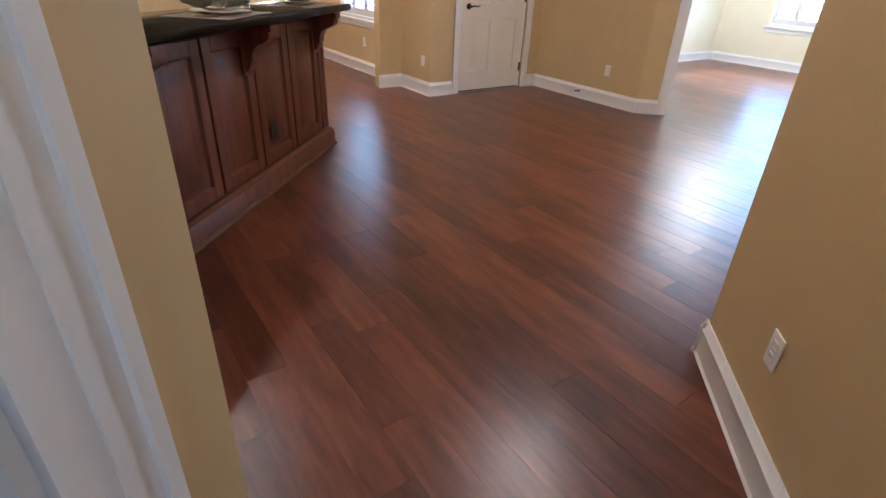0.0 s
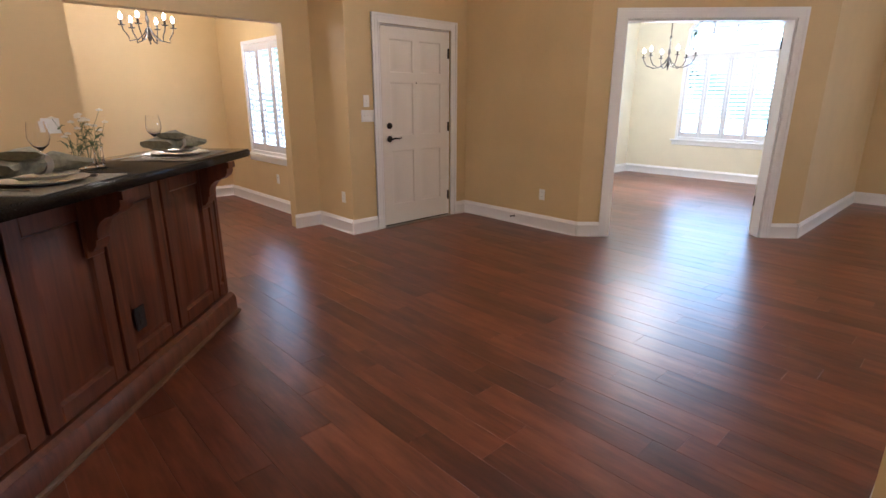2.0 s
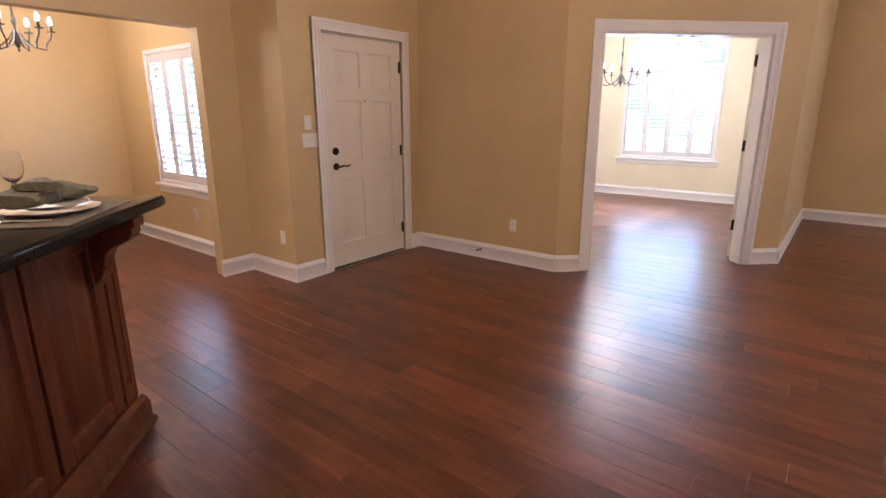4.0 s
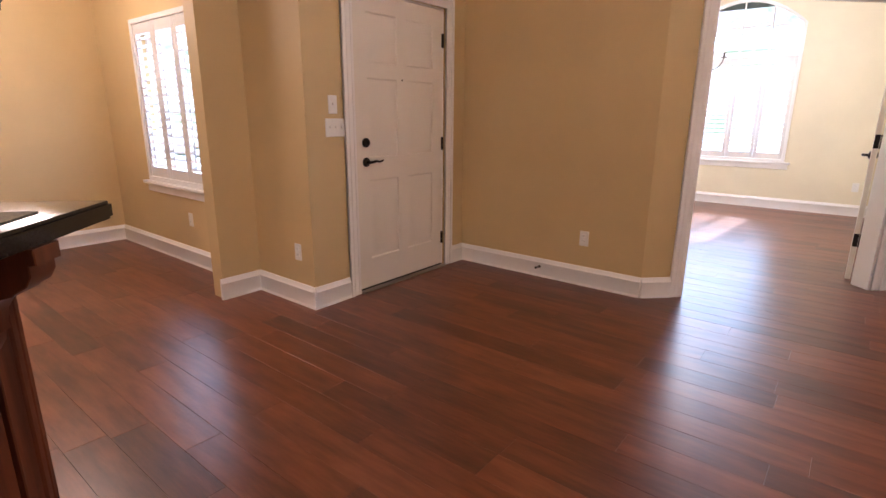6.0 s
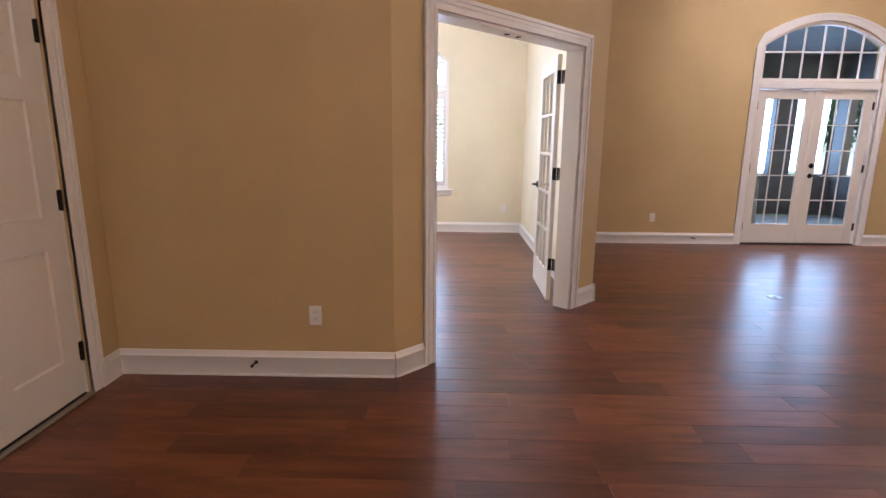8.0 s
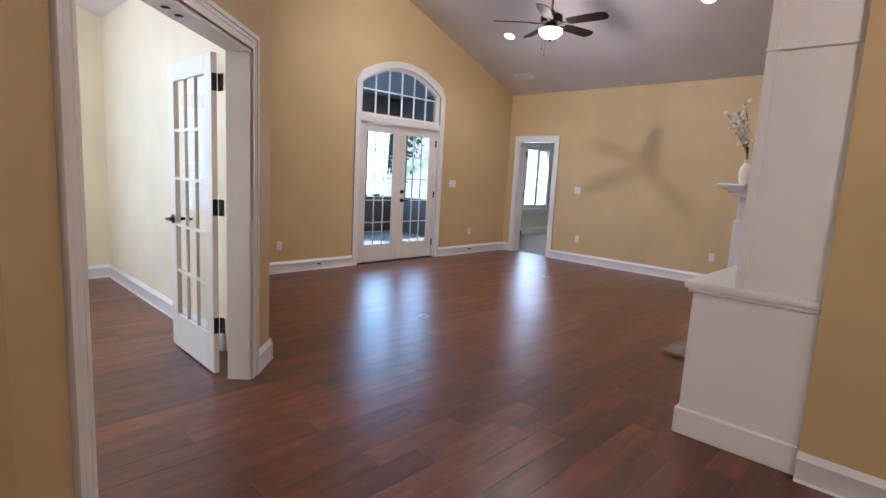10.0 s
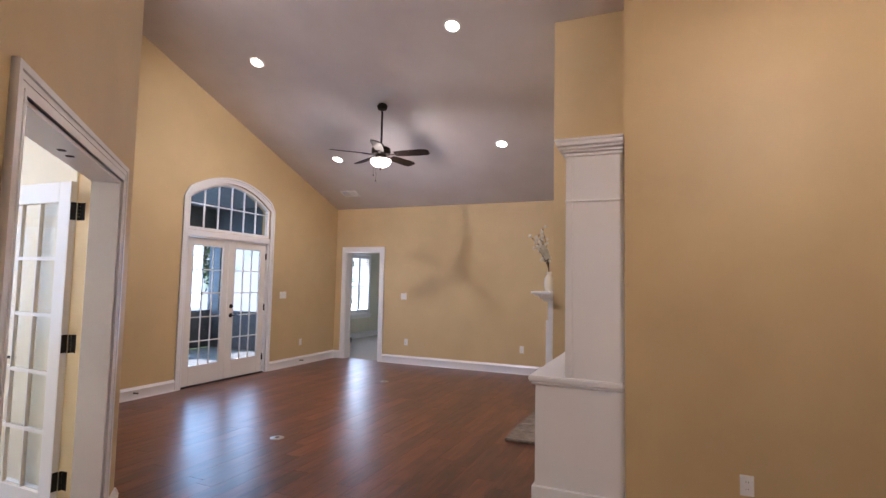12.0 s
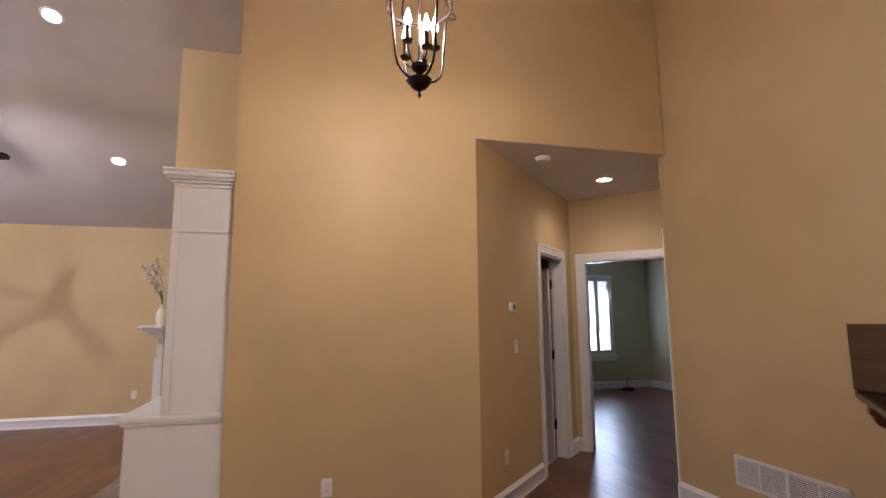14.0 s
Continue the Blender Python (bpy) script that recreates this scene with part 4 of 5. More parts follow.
def setting(s, y):
    m = bar_at(s, y, 4)
    bm = bmesh.new()
    bbx(bm, -0.25, 0.25, -0.17, 0.17, 0.0, 0.004, 0.0015)
    solo("place_mat", bm, M_MAT, "woven olive-brown place mat on the bar counter", "place mat", "place settings", m=m)
    for nm, r, z, lab in (("dinner_plate", 0.150, 0.0045, "cream dinner plate on the place mat"), ("salad_plate", 0.118, 0.0215, "smaller cream plate stacked on a dinner plate")):
        bm = bmesh.new()
        lathe(bm, [(0, 0), (r * 0.6, 0), (r * 0.65, 0.004), (r * 0.98, 0.015), (r, 0.018), (r * 0.97, 0.018), (r * 0.66, 0.008), (0, 0.006)], 32)
        solo(nm, bm, M_PLATE, lab, "plate", "place settings", m=m @ pose(0.01, 0, z))
    nk = thing("napkin", m @ pose(0.01, 0, 0.030) @ Matrix.Scale(1.55, 4), "sage green cloth napkin pulled through a silver ring on the plates", "napkin", "place settings")
    bm = bmesh.new()
    napkin_lobe(bm, (0.01, 0, 0.024), (-0.125, 0.015, 0.034), 0.055, 0.026)
    napkin_lobe(bm, (0.0, 0.005, 0.035), (-0.10, -0.03, 0.062), 0.045, 0.018)
    napkin_lobe(bm, (0.01, 0, 0.022), (0.115, -0.012, 0.026), 0.050, 0.022)
    part("cloth", bm, M_NAPKIN, nk)
    bm = bmesh.new()
    lathe(bm, [(0.020, -0.012), (0.024, -0.012), (0.025, 0.0), (0.024, 0.012), (0.020, 0.012), (0.020, -0.012)], 16, pose(0.005, 0, 0.026, 0, 90))
    part("napkin_ring", bm, M_STEEL, nk, "silver napkin ring")
    for k, (x, nm) in enumerate(((-0.175, "fork"), (0.165, "knife"), (0.19, "spoon"))):
        bm = bmesh.new()
        if nm == "fork":
            tube(bm, [(0, -0.09, 0.004), (0, 0.03, 0.006)], 0.004, 6, 0.003)
            bbx(bm, -0.011, 0.011, 0.03, 0.055, 0.004, 0.007, 0.001)
            for q in (-0.009, -0.003, 0.003, 0.009):
                tube(bm, [(q, 0.055, 0.0055), (q, 0.095, 0.008)], 0.0015, 5)
        elif nm == "knife":
            tube(bm, [(0, -0.10, 0.005), (0, 0.0, 0.005)], 0.005, 6)
            bbx(bm, -0.008, 0.008, 0.0, 0.11, 0.004, 0.006, 0.0008)
        else:
            tube(bm, [(0, -0.09, 0.004), (0, 0.04, 0.006)], 0.004, 6, 0.003)
            lathe(bm, [(0, -0.002), (0.018, 0.0), (0.019, 0.003), (0, 0.002)], 14, pose(0, 0.06, 0.005) @ Matrix.Diagonal((1, 1.5, 1, 1)))
        solo(nm, bm, M_STEEL, "stainless steel %s beside the plates" % nm, nm, "place settings", m=m @ pose(x, 0, 0.004))


def wine_glass(m):
    bm = bmesh.new()
    lathe(bm, [(0, 0), (0.036, 0), (0.034, 0.003), (0.006, 0.008), (0.004, 0.02), (0.004, 0.075), (0.008, 0.085), (0.030, 0.105), (0.041, 0.135), (0.040, 0.165), (0.033, 0.205), (0.0318, 0.205), (0.0385, 0.165), (0.0395, 0.136), (0.029, 0.108), (0.006, 0.090), (0, 0.089)], 24)
    ob = solo("wine_glass", bm, M_GLASS, "clear stemmed wine glass on the bar counter", "glass", "wine glasses", m=m)
    ob.visible_shadow = False


setting(0.90, 0.0)
setting(1.87, 0.02)
wine_glass(bar_at(1.27, 0.28))
wine_glass(bar_at(2.10, 0.27))


def flower_vase():
    d = thing("flower_vase", bar_at(1.37, 0.15), "clear glass jar of small white wildflowers on the counter", "vase")
    d.matrix_basis = d.matrix_basis @ Matrix.Scale(0.85, 4)
    for k, (x, y, h, r) in enumerate(((0, 0, 0.13, 0.030), (-0.055, 0.02, 0.11, 0.026), (0.05, -0.02, 0.15, 0.022))):
        bm = bmesh.new()
        lathe(bm, [(0, 0), (r, 0), (r, h * 0.7), (r * 0.75, h * 0.85), (r * 0.8, h), (r * 0.75, h), (r * 0.7, h * 0.85), (r * 0.93, h * 0.68), (r * 0.93, 0.005), (0, 0.005)], 18)
        v = part("jar", bm, M_GLASS, d, "", pose(x, y, 0))
        v.visible_shadow = False
    rng = random.Random(5)
    for k in range(16):
        x, y = ((0, 0), (-0.055, 0.02), (0.05, -0.02))[k % 3]
        tx, ty, h = x + rng.uniform(-0.09, 0.09), y + rng.uniform(-0.06, 0.06), rng.uniform(0.16, 0.30)
        bm = bmesh.new()
        tube(bm, [(x, y, 0.02), (x + (tx - x) * 0.35, y + (ty - y) * 0.35, h * 0.6), (tx, ty, h)], 0.0015, 5, 0.0009)
        for q in range(3):
            z = h * rng.uniform(0.35, 0.8)
            a = rng.uniform(0, 6.28)
            f = z / h
            px, py = x + (tx - x) * f, y + (ty - y) * f
            tube(bm, [(px, py, z), (px + 0.02 * math.cos(a), py + 0.02 * math.sin(a), z + 0.02), (px + 0.035 * math.cos(a), py + 0.035 * math.sin(a), z + 0.018)], 0.004, 4, 0.0008)
        st = part("stem", bm, M_STEM, d)
        bm = bmesh.new()
        for q in range(7):
            a = q * 0.9
            rr = 0.010 if q else 0
            bmesh.ops.create_icosphere(bm, subdivisions=1, radius=0.006, matrix=pose(tx + rr * math.cos(a), ty + rr * math.sin(a), h + (0.004 if not q else 0)))
        part("blossom", bm, M_PETAL, st, "small white blossom")


flower_vase()


# ---- wall plates and small fittings ----
def outlet(m, wide=1, switch=False, label="white electrical outlet plate on the wall", group="outlets"):
    """A wall plate; local face y=0, room towards -y."""
    d = thing("light_switch" if switch else "wall_outlet", m, label, "switch" if switch else "outlet", group)
    w = 0.036 + 0.023 * (wide - 1)
    bm = bmesh.new()
    bbx(bm, -w, w, -0.006, -0.0008, -0.058, 0.058, 0.003)
    part("plate", bm, M_PLASTIC, d)
    for k in range(wide):
        x = (k - (wide - 1) / 2) * 0.046
        if switch:
            bm = bmesh.new()
            bbx(bm, x - 0.005, x + 0.005, -0.015, -0.0055, -0.004, 0.012, 0.002)
            part("toggle", bm, M_PLASTIC, d)
        else:
            for z in (-0.02, 0.02):
                bm = bmesh.new()
                bbx(bm, x - 0.016, x + 0.016, -0.008, -0.0055, z - 0.013, z + 0.013, 0.003)
                so = part("socket", bm, M_PLASTIC, d)
                for q in (-0.006, 0.006):
                    bm = bmesh.new()
                    bx(bm, x + q - 0.001, x + q + 0.001, -0.0085, -0.0075, z - 0.003, z + 0.006)
                    part("slot", bm, M_DARK, so)


FY = lambda x, y, z: pose(x, y, z)                      # faces -y
FX = lambda x, y, z: pose(x, y, z, 0, 0, 90)            # faces +x
FW = lambda x, y, z: pose(x, y, z, 0, 0, -90)           # faces -x
outlet(FY(1.165, 0, 0.37))
outlet(FY(-0.16, -1.635, 0.37))
outlet(FY(-1.66, -1.635, 0.395))
outlet(FY(4.72, YP, 0.36))
outlet(FY(8.43, YP, 0.40))
outlet(FW(XB, 2.70, 0.40))
outlet(FW(XB, 0.52, 0.41))
outlet(FW(XF, -2.09, 0.37))
outlet(FY(2.72, 5.05, 0.38))
outlet(along(HA, HB) @ pose(0.46, 0, 0.38))
outlet(FX(0, -1.42, 1.335), 1, True, "white light switch beside the front door", "switches")
outlet(FX(0, -1.405, 1.19), 3, True, "white triple light switch beside the front door", "switches")
outlet(FY(7.92, YP, 1.24), 3, True, "white triple light switch beside the patio doors", "switches")
outlet(FW(XB, 2.77, 1.24), 2, True, "white double light switch beside the bedroom doorway", "switches")
outlet(FX(-0.65, -3.93, 1.155), 2, True, "white double light switch over the bar", "switches")
outlet(along(HA, HB) @ pose(0.72, 0, 1.24), 1, True, "white light switch under the thermostat", "switches")


def thermostat():
    d = thing("thermostat", along(HA, HB) @ pose(0.63, 0, 1.57), "white wall thermostat with a small dark display", "thermostat")
    bm = bmesh.new()
    bbx(bm, -0.055, 0.055, -0.025, -0.0008, -0.042, 0.042, 0.006, None, 2)
    part("body", bm, M_PLASTIC, d)
    bm = bmesh.new()
    bbx(bm, -0.005, 0.040, -0.0265, -0.0252, -0.018, 0.022, 0.0005)
    part("display", bm, M_DARK, d, "dark display")


thermostat()


def door_stop(m):
    d = thing("door_stop", m, "dark spring door stop on the baseboard", "door stop", "door stops")
    bm = bmesh.new()
    tube(bm, [(0, -0.02, 0), (0, -0.075, 0.004)], 0.006, 8)
    lathe(bm, [(0, 0), (0.012, 0), (0.011, 0.006), (0, 0.006)], 12, pose(0, -0.0195, 0, 90))
    part("spring", bm, M_BRONZE, d)
    bm = bmesh.new()
    tube(bm, [(0, -0.075, 0.004), (0, -0.088, 0.004)], 0.009, 10)
    part("tip", bm, M_RUBBER, d)


door_stop(FY(0.81, 0, 0.085))
door_stop(FY(5.29, YP, 0.08))
door_stop(FY(8.42, YP, 0.08))


def return_grille():
    d = thing("return_air_grille", pose(3.885, -4.915, 0.0, 0, 0, 180), "white slatted return air grille low on the wall", "vent")
    x0, x1, z0, z1 = 0.0, 0.83, 0.295, 0.50
    bm = bmesh.new()
    for a, b, c, e in ((x0, x1, z0, z0 + 0.022), (x0, x1, z1 - 0.022, z1), (x0, x0 + 0.022, z0, z1), (x1 - 0.022, x1, z0, z1), (0.405, 0.425, z0, z1), (0.20, 0.21, z0, z1), (0.62, 0.63, z0, z1)):
        bbx(bm, a, b, -0.012, -0.001, c, e, 0.002)
    part("frame", bm, M_PLASTIC, d)
    bm = bmesh.new()
    bx(bm, x0 + 0.01, x1 - 0.01, -0.002, -0.0008, z0 + 0.01, z1 - 0.01)
    part("backing", bm, M_DARK, d, "dark backing")
    for i in range(14):
        z = z0 + 0.03 + i * 0.0112
        bm = bmesh.new()
        bx(bm, x0 + 0.02, x1 - 0.02, -0.0035, 0.0035, -0.0012, 0.0012)
        part("slat", bm, M_PLASTIC, d, "", pose(0, -0.006, z, 38))


return_grille()


def ceiling_disc(name, at, label, cat, r=0.06, h=0.035, rot=None):
    bm = bmesh.new()
    lathe(bm, [(0, -h), (r * 0.8, -h), (r, -h * 0.55), (r * 1.05, -0.001), (0, -0.001)], 24)
    return solo(name, bm, M_PLASTIC, label, cat, m=at)


ceiling_disc("smoke_detector", pose(4.70, -3.905, HZ - 0.004), "round white smoke detector on the hall ceiling", "smoke detector", 0.065)
bm = bmesh.new()
bbx(bm, -0.055, 0.055, -0.035, -0.001, -0.035, 0.06, 0.006)
solo("door_chime", bm, M_PLASTIC, "small white chime box high on the wall", "chime", m=FY(0.82, 0, 2.47))
bm = bmesh.new()
bbx(bm, -0.015, 0.015, -0.015, -0.001, -0.02, 0.03, 0.003)
solo("wall_sensor", bm, M_PLASTIC, "small white sensor high on the wall", "sensor", m=FY(1.05, 0, 2.46))
for x, y in ((4.875, 1.717), (7.785, 2.203)):
    d = thing("floor_outlet", pose(x, y, 0.0), "light round floor outlet cover in the plank floor", "floor outlet", "floor outlets")
    bm = bmesh.new()
    lathe(bm, [(0, 0.006), (0.055, 0.006), (0.065, 0.001), (0.065, -0.003), (0, -0.003)], 24)
    part("cover", bm, M_STEEL, d)
    bm = bmesh.new()
    lathe(bm, [(0, 0.0075), (0.020, 0.0075), (0.022, 0.006), (0, 0.006)], 16)
    part("lid", bm, M_PEWTER, d)
# ceiling register
SL = math.degrees(math.atan(0.37))
mr = pose(8.90, 3.66, roof(8.90), 0, SL, 0)
d = thing("ceiling_register", mr, "white slatted air register in the sloped ceiling", "vent")
bm = bmesh.new()
for a, b, c, e in ((-0.10, 0.10, -0.17, -0.15), (-0.10, 0.10, 0.15, 0.17), (-0.10, -0.08, -0.15, 0.15), (0.08, 0.10, -0.15, 0.15), (-0.08, 0.08, -0.01, 0.01)):
    bbx(bm, a, b, c, e, -0.010, -0.001, 0.002)
part("frame", bm, M_PLASTIC, d)
bm = bmesh.new()
bx(bm, -0.09, 0.09, -0.16, 0.16, -0.003, -0.001)
part("backing", bm, M_DARK, d)
for i in range(7):
    bm = bmesh.new()
    bx(bm, -0.006, 0.006, -0.15, 0.15, -0.001, 0.001)
    part("slat", bm, M_PLASTIC, d, "", pose(-0.066 + 0.022 * i, 0, -0.006, 0, 40))


def can_light(m, group="recessed lights"):
    d = thing("recessed_light", m, "lit round recessed ceiling light with a white trim ring", "ceiling light", group)
    bm = bmesh.new()
    lathe(bm, [(0.070, -0.001), (0.098, -0.001), (0.096, -0.006), (0.074, -0.010), (0.070, -0.001)], 28)
    part("trim_ring", bm, M_PLASTIC, d)
    bm = bmesh.new()
    lathe(bm, [(0, -0.003), (0.072, -0.003), (0.072, -0.0012), (0, -0.0012)], 24)
    part("lens", bm, M_CAN, d, "glowing lens")


for cx, cy in CANS:
    can_light(pose(cx, cy, roof(cx), 0, SL, 0))
can_light(pose(5.21, -4.83, HZ - 0.004))
can_light(pose(3.45, 2.03, roof(3.45), 0, SL, 0))
# made-up can fixtures in the ceiling above the added kitchen lamps
for cx, cy in KFILL:
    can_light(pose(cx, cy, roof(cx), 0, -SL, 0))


# ---- ceiling fan ----
def ceiling_fan():
    zt = roof(6.797)
    zb = 3.145
    d = thing("ceiling_fan", pose(6.797, 1.80, 0), "dark bronze five-blade ceiling fan with a lit glass bowl", "ceiling fan")
    bm = bmesh.new()
    lathe(bm, [(0, 0.02), (0.055, 0.0), (0.072, -0.03), (0.060, -0.075), (0.018, -0.09), (0, -0.09)], 24)
    part("canopy", bm, M_BRONZE, d, "", pose(0, 0, zt - 0.01))
    bm = bmesh.new()
    tube(bm, [(0, 0, zt - 0.09), (0, 0, zb + 0.20)], 0.013, 12)
    part("downrod", bm, M_BRONZE, d)
    bm = bmesh.new()
    lathe(bm, [(0, 0.21), (0.028, 0.20), (0.035, 0.17), (0.10, 0.155), (0.125, 0.135), (0.128, 0.085), (0.118, 0.058), (0.075, 0.042), (0.07, 0.015), (0, 0.015)], 32)
    part("motor", bm, M_BRONZE, d, "", pose(0, 0, zb))
    bm = bmesh.new()
    lathe(bm, [(0, 0.015), (0.085, 0.015), (0.098, 0.0), (0.098, -0.015), (0, -0.015)], 28)
    part("light_fitter", bm, M_STEEL, d, "bright metal light fitter", pose(0, 0, zb))
    bm = bmesh.new()
    lathe(bm, [(0.135, -0.015), (0.140, -0.03), (0.128, -0.065), (0.090, -0.10), (0.035, -0.120), (0, -0.123)], 32)
    part("glass_bowl", bm, M_BOWL, d, "glowing frosted glass bowl", pose(0, 0, zb)).visible_shadow = False
    bm = bmesh.new()
    lathe(bm, [(0, -0.118), (0.012, -0.122), (0.014, -0.135), (0.006, -0.150), (0, -0.158)], 14)
    part("finial", bm, M_BRONZE, d, "", pose(0, 0, zb))
    for dx, ln in ((0.03, 0.26), (-0.035, 0.20)):
        bm = bmesh.new()
        tube(bm, [(dx, 0.09, zb - 0.01), (dx, 0.09, zb - 0.01 - ln)], 0.0015, 5)
        lathe(bm, [(0, 0), (0.006, 0.006), (0.005, 0.024), (0, 0.03)], 8, pose(dx, 0.09, zb - 0.04 - ln))
        part("pull_chain", bm, M_BRONZE, d)
    for k in range(5):
        rz = pose(0, 0, zb + 0.05, 0, 0, -12 + 72 * k)
        bm = bmesh.new()
        bbx(bm, 0.12, 0.24, -0.018, 0.018, -0.006, 0.0, 0.002)
        part("blade_iron", bm, M_BRONZE, d, "", rz)
        bm = bmesh.new()
        pts = [(0.20, -0.055), (0.30, -0.070), (0.58, -0.078), (0.655, -0.066), (0.68, -0.033), (0.68, 0.033), (0.655, 0.066), (0.58, 0.078), (0.30, 0.070), (0.20, 0.055)]
        prism(bm, pts, -0.004, 0.004, FLAT)
        part("blade", bm, M_BLADE, d, "dark wooden blade", rz @ pose(0, 0, 0.004, -14))


ceiling_fan()


# ---- foyer lantern ----
def candle(d, x, y, z, h, nm="candle"):
    bm = bmesh.new()
    lathe(bm, [(0, 0), (0.022, 0.004), (0.026, 0.014), (0.014, 0.016), (0.011, 0.018), (0.011, h), (0, h)], 14)
    c = part(nm, bm, M_BRONZE, d, "", pose(x, y, z))
    bm = bmesh.new()
    lathe(bm, [(0, 0), (0.008, 0.002), (0.017, 0.020), (0.017, 0.032), (0.009, 0.058), (0.003, 0.078), (0, 0.084)], 14)
    b = part("bulb", bm, M_BULB, c, "glowing flame-shaped bulb", pose(0, 0, h))
    b.visible_shadow = False


def lantern():
    d = thing("pendant_lantern", pose(2.87, -2.40, 2.465), "lit black iron pendant lantern with candle bulbs in the foyer", "pendant light")
    bm = bmesh.new()
    lathe(bm, [(0, -0.004), (0.004, 0.0), (0.008, 0.012), (0.004, 0.024), (0.010, 0.032), (0.034, 0.045), (0.050, 0.066), (0.056, 0.084), (0.046, 0.088), (0, 0.088)], 24)
    part("base_bowl", bm, M_IRON, d)
    for k in range(4):
        a = radians(20 + 90 * k)
        bm = bmesh.new()
        ca, sa = math.cos(a), math.sin(a)
        prof = [(0.04, 0.080), (0.085, 0.098), (0.115, 0.130), (0.125, 0.170), (0.135, 0.26), (0.150, 0.42), (0.156, 0.50), (0.150, 0.56), (0.10, 0.64), (0.03, 0.69)]
        tube(bm, [(r * ca, r * sa, z) for r, z in prof], 0.006, 8)
        part("frame_bar", bm, M_IRON, d)
        bm = bmesh.new()
        tube(bm, [((0.152 + r) * ca, (0.152 + r) * sa, z) for r, z in ((0.0, 0.45), (0.03, 0.44), (0.055, 0.455), (0.05, 0.478), (0.036, 0.47))], 0.004, 6)
        part("scroll", bm, M_IRON, d)
    bm = bmesh.new()
    lathe(bm, [(0.147, 0.435), (0.155, 0.435), (0.155, 0.45), (0.147, 0.45), (0.147, 0.435)], 36)
    part("ring", bm, M_IRON, d)
    bm = bmesh.new()
    tube(bm, [(0, 0, 0.085), (0, 0, 0.69)], 0.006, 8)
    lathe(bm, [(0, 0.110), (0.016, 0.116), (0.036, 0.135), (0.038, 0.155), (0.020, 0.168), (0, 0.168)], 20)
    part("centre_stem", bm, M_IRON, d)
    for k in range(5):
        a = radians(50 + 72 * k)
        ca, sa = math.cos(a), math.sin(a)
        bm = bmesh.new()
        hz = 0.20 + 0.035 * (k % 2)
        tube(bm, [(0.02 * ca, 0.02 * sa, 0.150), (0.05 * ca, 0.05 * sa, 0.158), (0.072 * ca, 0.072 * sa, hz - 0.02), (0.072 * ca, 0.072 * sa, hz)], 0.004, 6)
        part("candle_arm", bm, M_IRON, d)
        candle(d, 0.072 * ca, 0.072 * sa, hz, 0.085)
    bm = bmesh.new()
    lathe(bm, [(0, 0.69), (0.03, 0.69), (0.03, 0.70), (0.008, 0.72), (0, 0.72)], 16)
    z = 0.72
    top_z = roof(2.87) - 2.465
    while z < top_z - 0.08:
        tube(bm, [(0.008, 0, z), (0.008, 0, z + 0.028)], 0.002, 5)
        tube(bm, [(-0.008, 0, z), (-0.008, 0, z + 0.028)], 0.002, 5)
        z += 0.03
    part("chain", bm, M_IRON, d)
    bm = bmesh.new()
    lathe(bm, [(0, top_z - 0.08), (0.02, top_z - 0.075), (0.06, top_z - 0.03), (0.065, top_z + 0.03), (0, top_z + 0.03)], 20)
    part("canopy", bm, M_IRON, d)


lantern()


# ---- chandeliers ----
def chandelier(x, y, zlow, ztop, mat, label, arms, reach, turn, bulb_h=0.07):
    d = thing("chandelier", pose(x, y, zlow), label, "chandelier", "chandeliers")
    bm = bmesh.new()
    lathe(bm, [(0, 0.0), (0.006, 0.004), (0.010, 0.02), (0.005, 0.03), (0.016, 0.045), (0.022, 0.07), (0.012, 0.10), (0.010, 0.20), (0.020, 0.23), (0.016, 0.26), (0.008, 0.30), (0.008, 0.40), (0.018, 0.42), (0.006, 0.46), (0.004, 0.50), (0, 0.50)], 18)
    part("body", bm, mat, d)
    for k in range(arms):
        a = radians(turn + 360 / arms * k)
        ca, sa = math.cos(a), math.sin(a)
        bm = bmesh.new()
        pr = [(0.012, 0.17), (0.05, 0.10), (0.11, 0.045), (0.19, 0.03), (reach - 0.05, 0.07), (reach - 0.01, 0.13), (reach, 0.175)]
        tube(bm, [(r * ca, r * sa, z) for r, z in pr], 0.006, 8)
        part("arm", bm, mat, d)
        bm = bmesh.new()
        lathe(bm, [(0, 0), (0.028, 0.004), (0.034, 0.012), (0.030, 0.012), (0.012, 0.008), (0.011, bulb_h), (0, bulb_h)], 14)
        c = part("candle_cup", bm, mat, d, "", pose(reach * ca, reach * sa, 0.17))
        bm = bmesh.new()
        lathe(bm, [(0, 0), (0.010, 0.004), (0.017, 0.022), (0.015, 0.038), (0.006, 0.058), (0, 0.068)], 14)
        part("bulb", bm, M_BULB, c, "glowing candle bulb", pose(0, 0, bulb_h)).visible_shadow = False
    bm = bmesh.new()
    tube(bm, [(0, 0, 0.50), (0, 0, ztop - zlow - 0.02)], 0.004, 6)
    z = 0.50
    while z < ztop - zlow - 0.06:
        lathe(bm, [(0.007, z), (0.010, z + 0.010), (0.007, z + 0.022), (0.004, z + 0.022), (0.004, z), (0.007, z)], 8)
        z += 0.034
    part("chain", bm, mat, d)
    bm = bmesh.new()
    lathe(bm, [(0, -0.05), (0.02, -0.045), (0.055, -0.01), (0.058, 0.0), (0, 0.0)], 18)
    part("canopy", bm, mat, d, "", pose(0, 0, ztop - zlow))


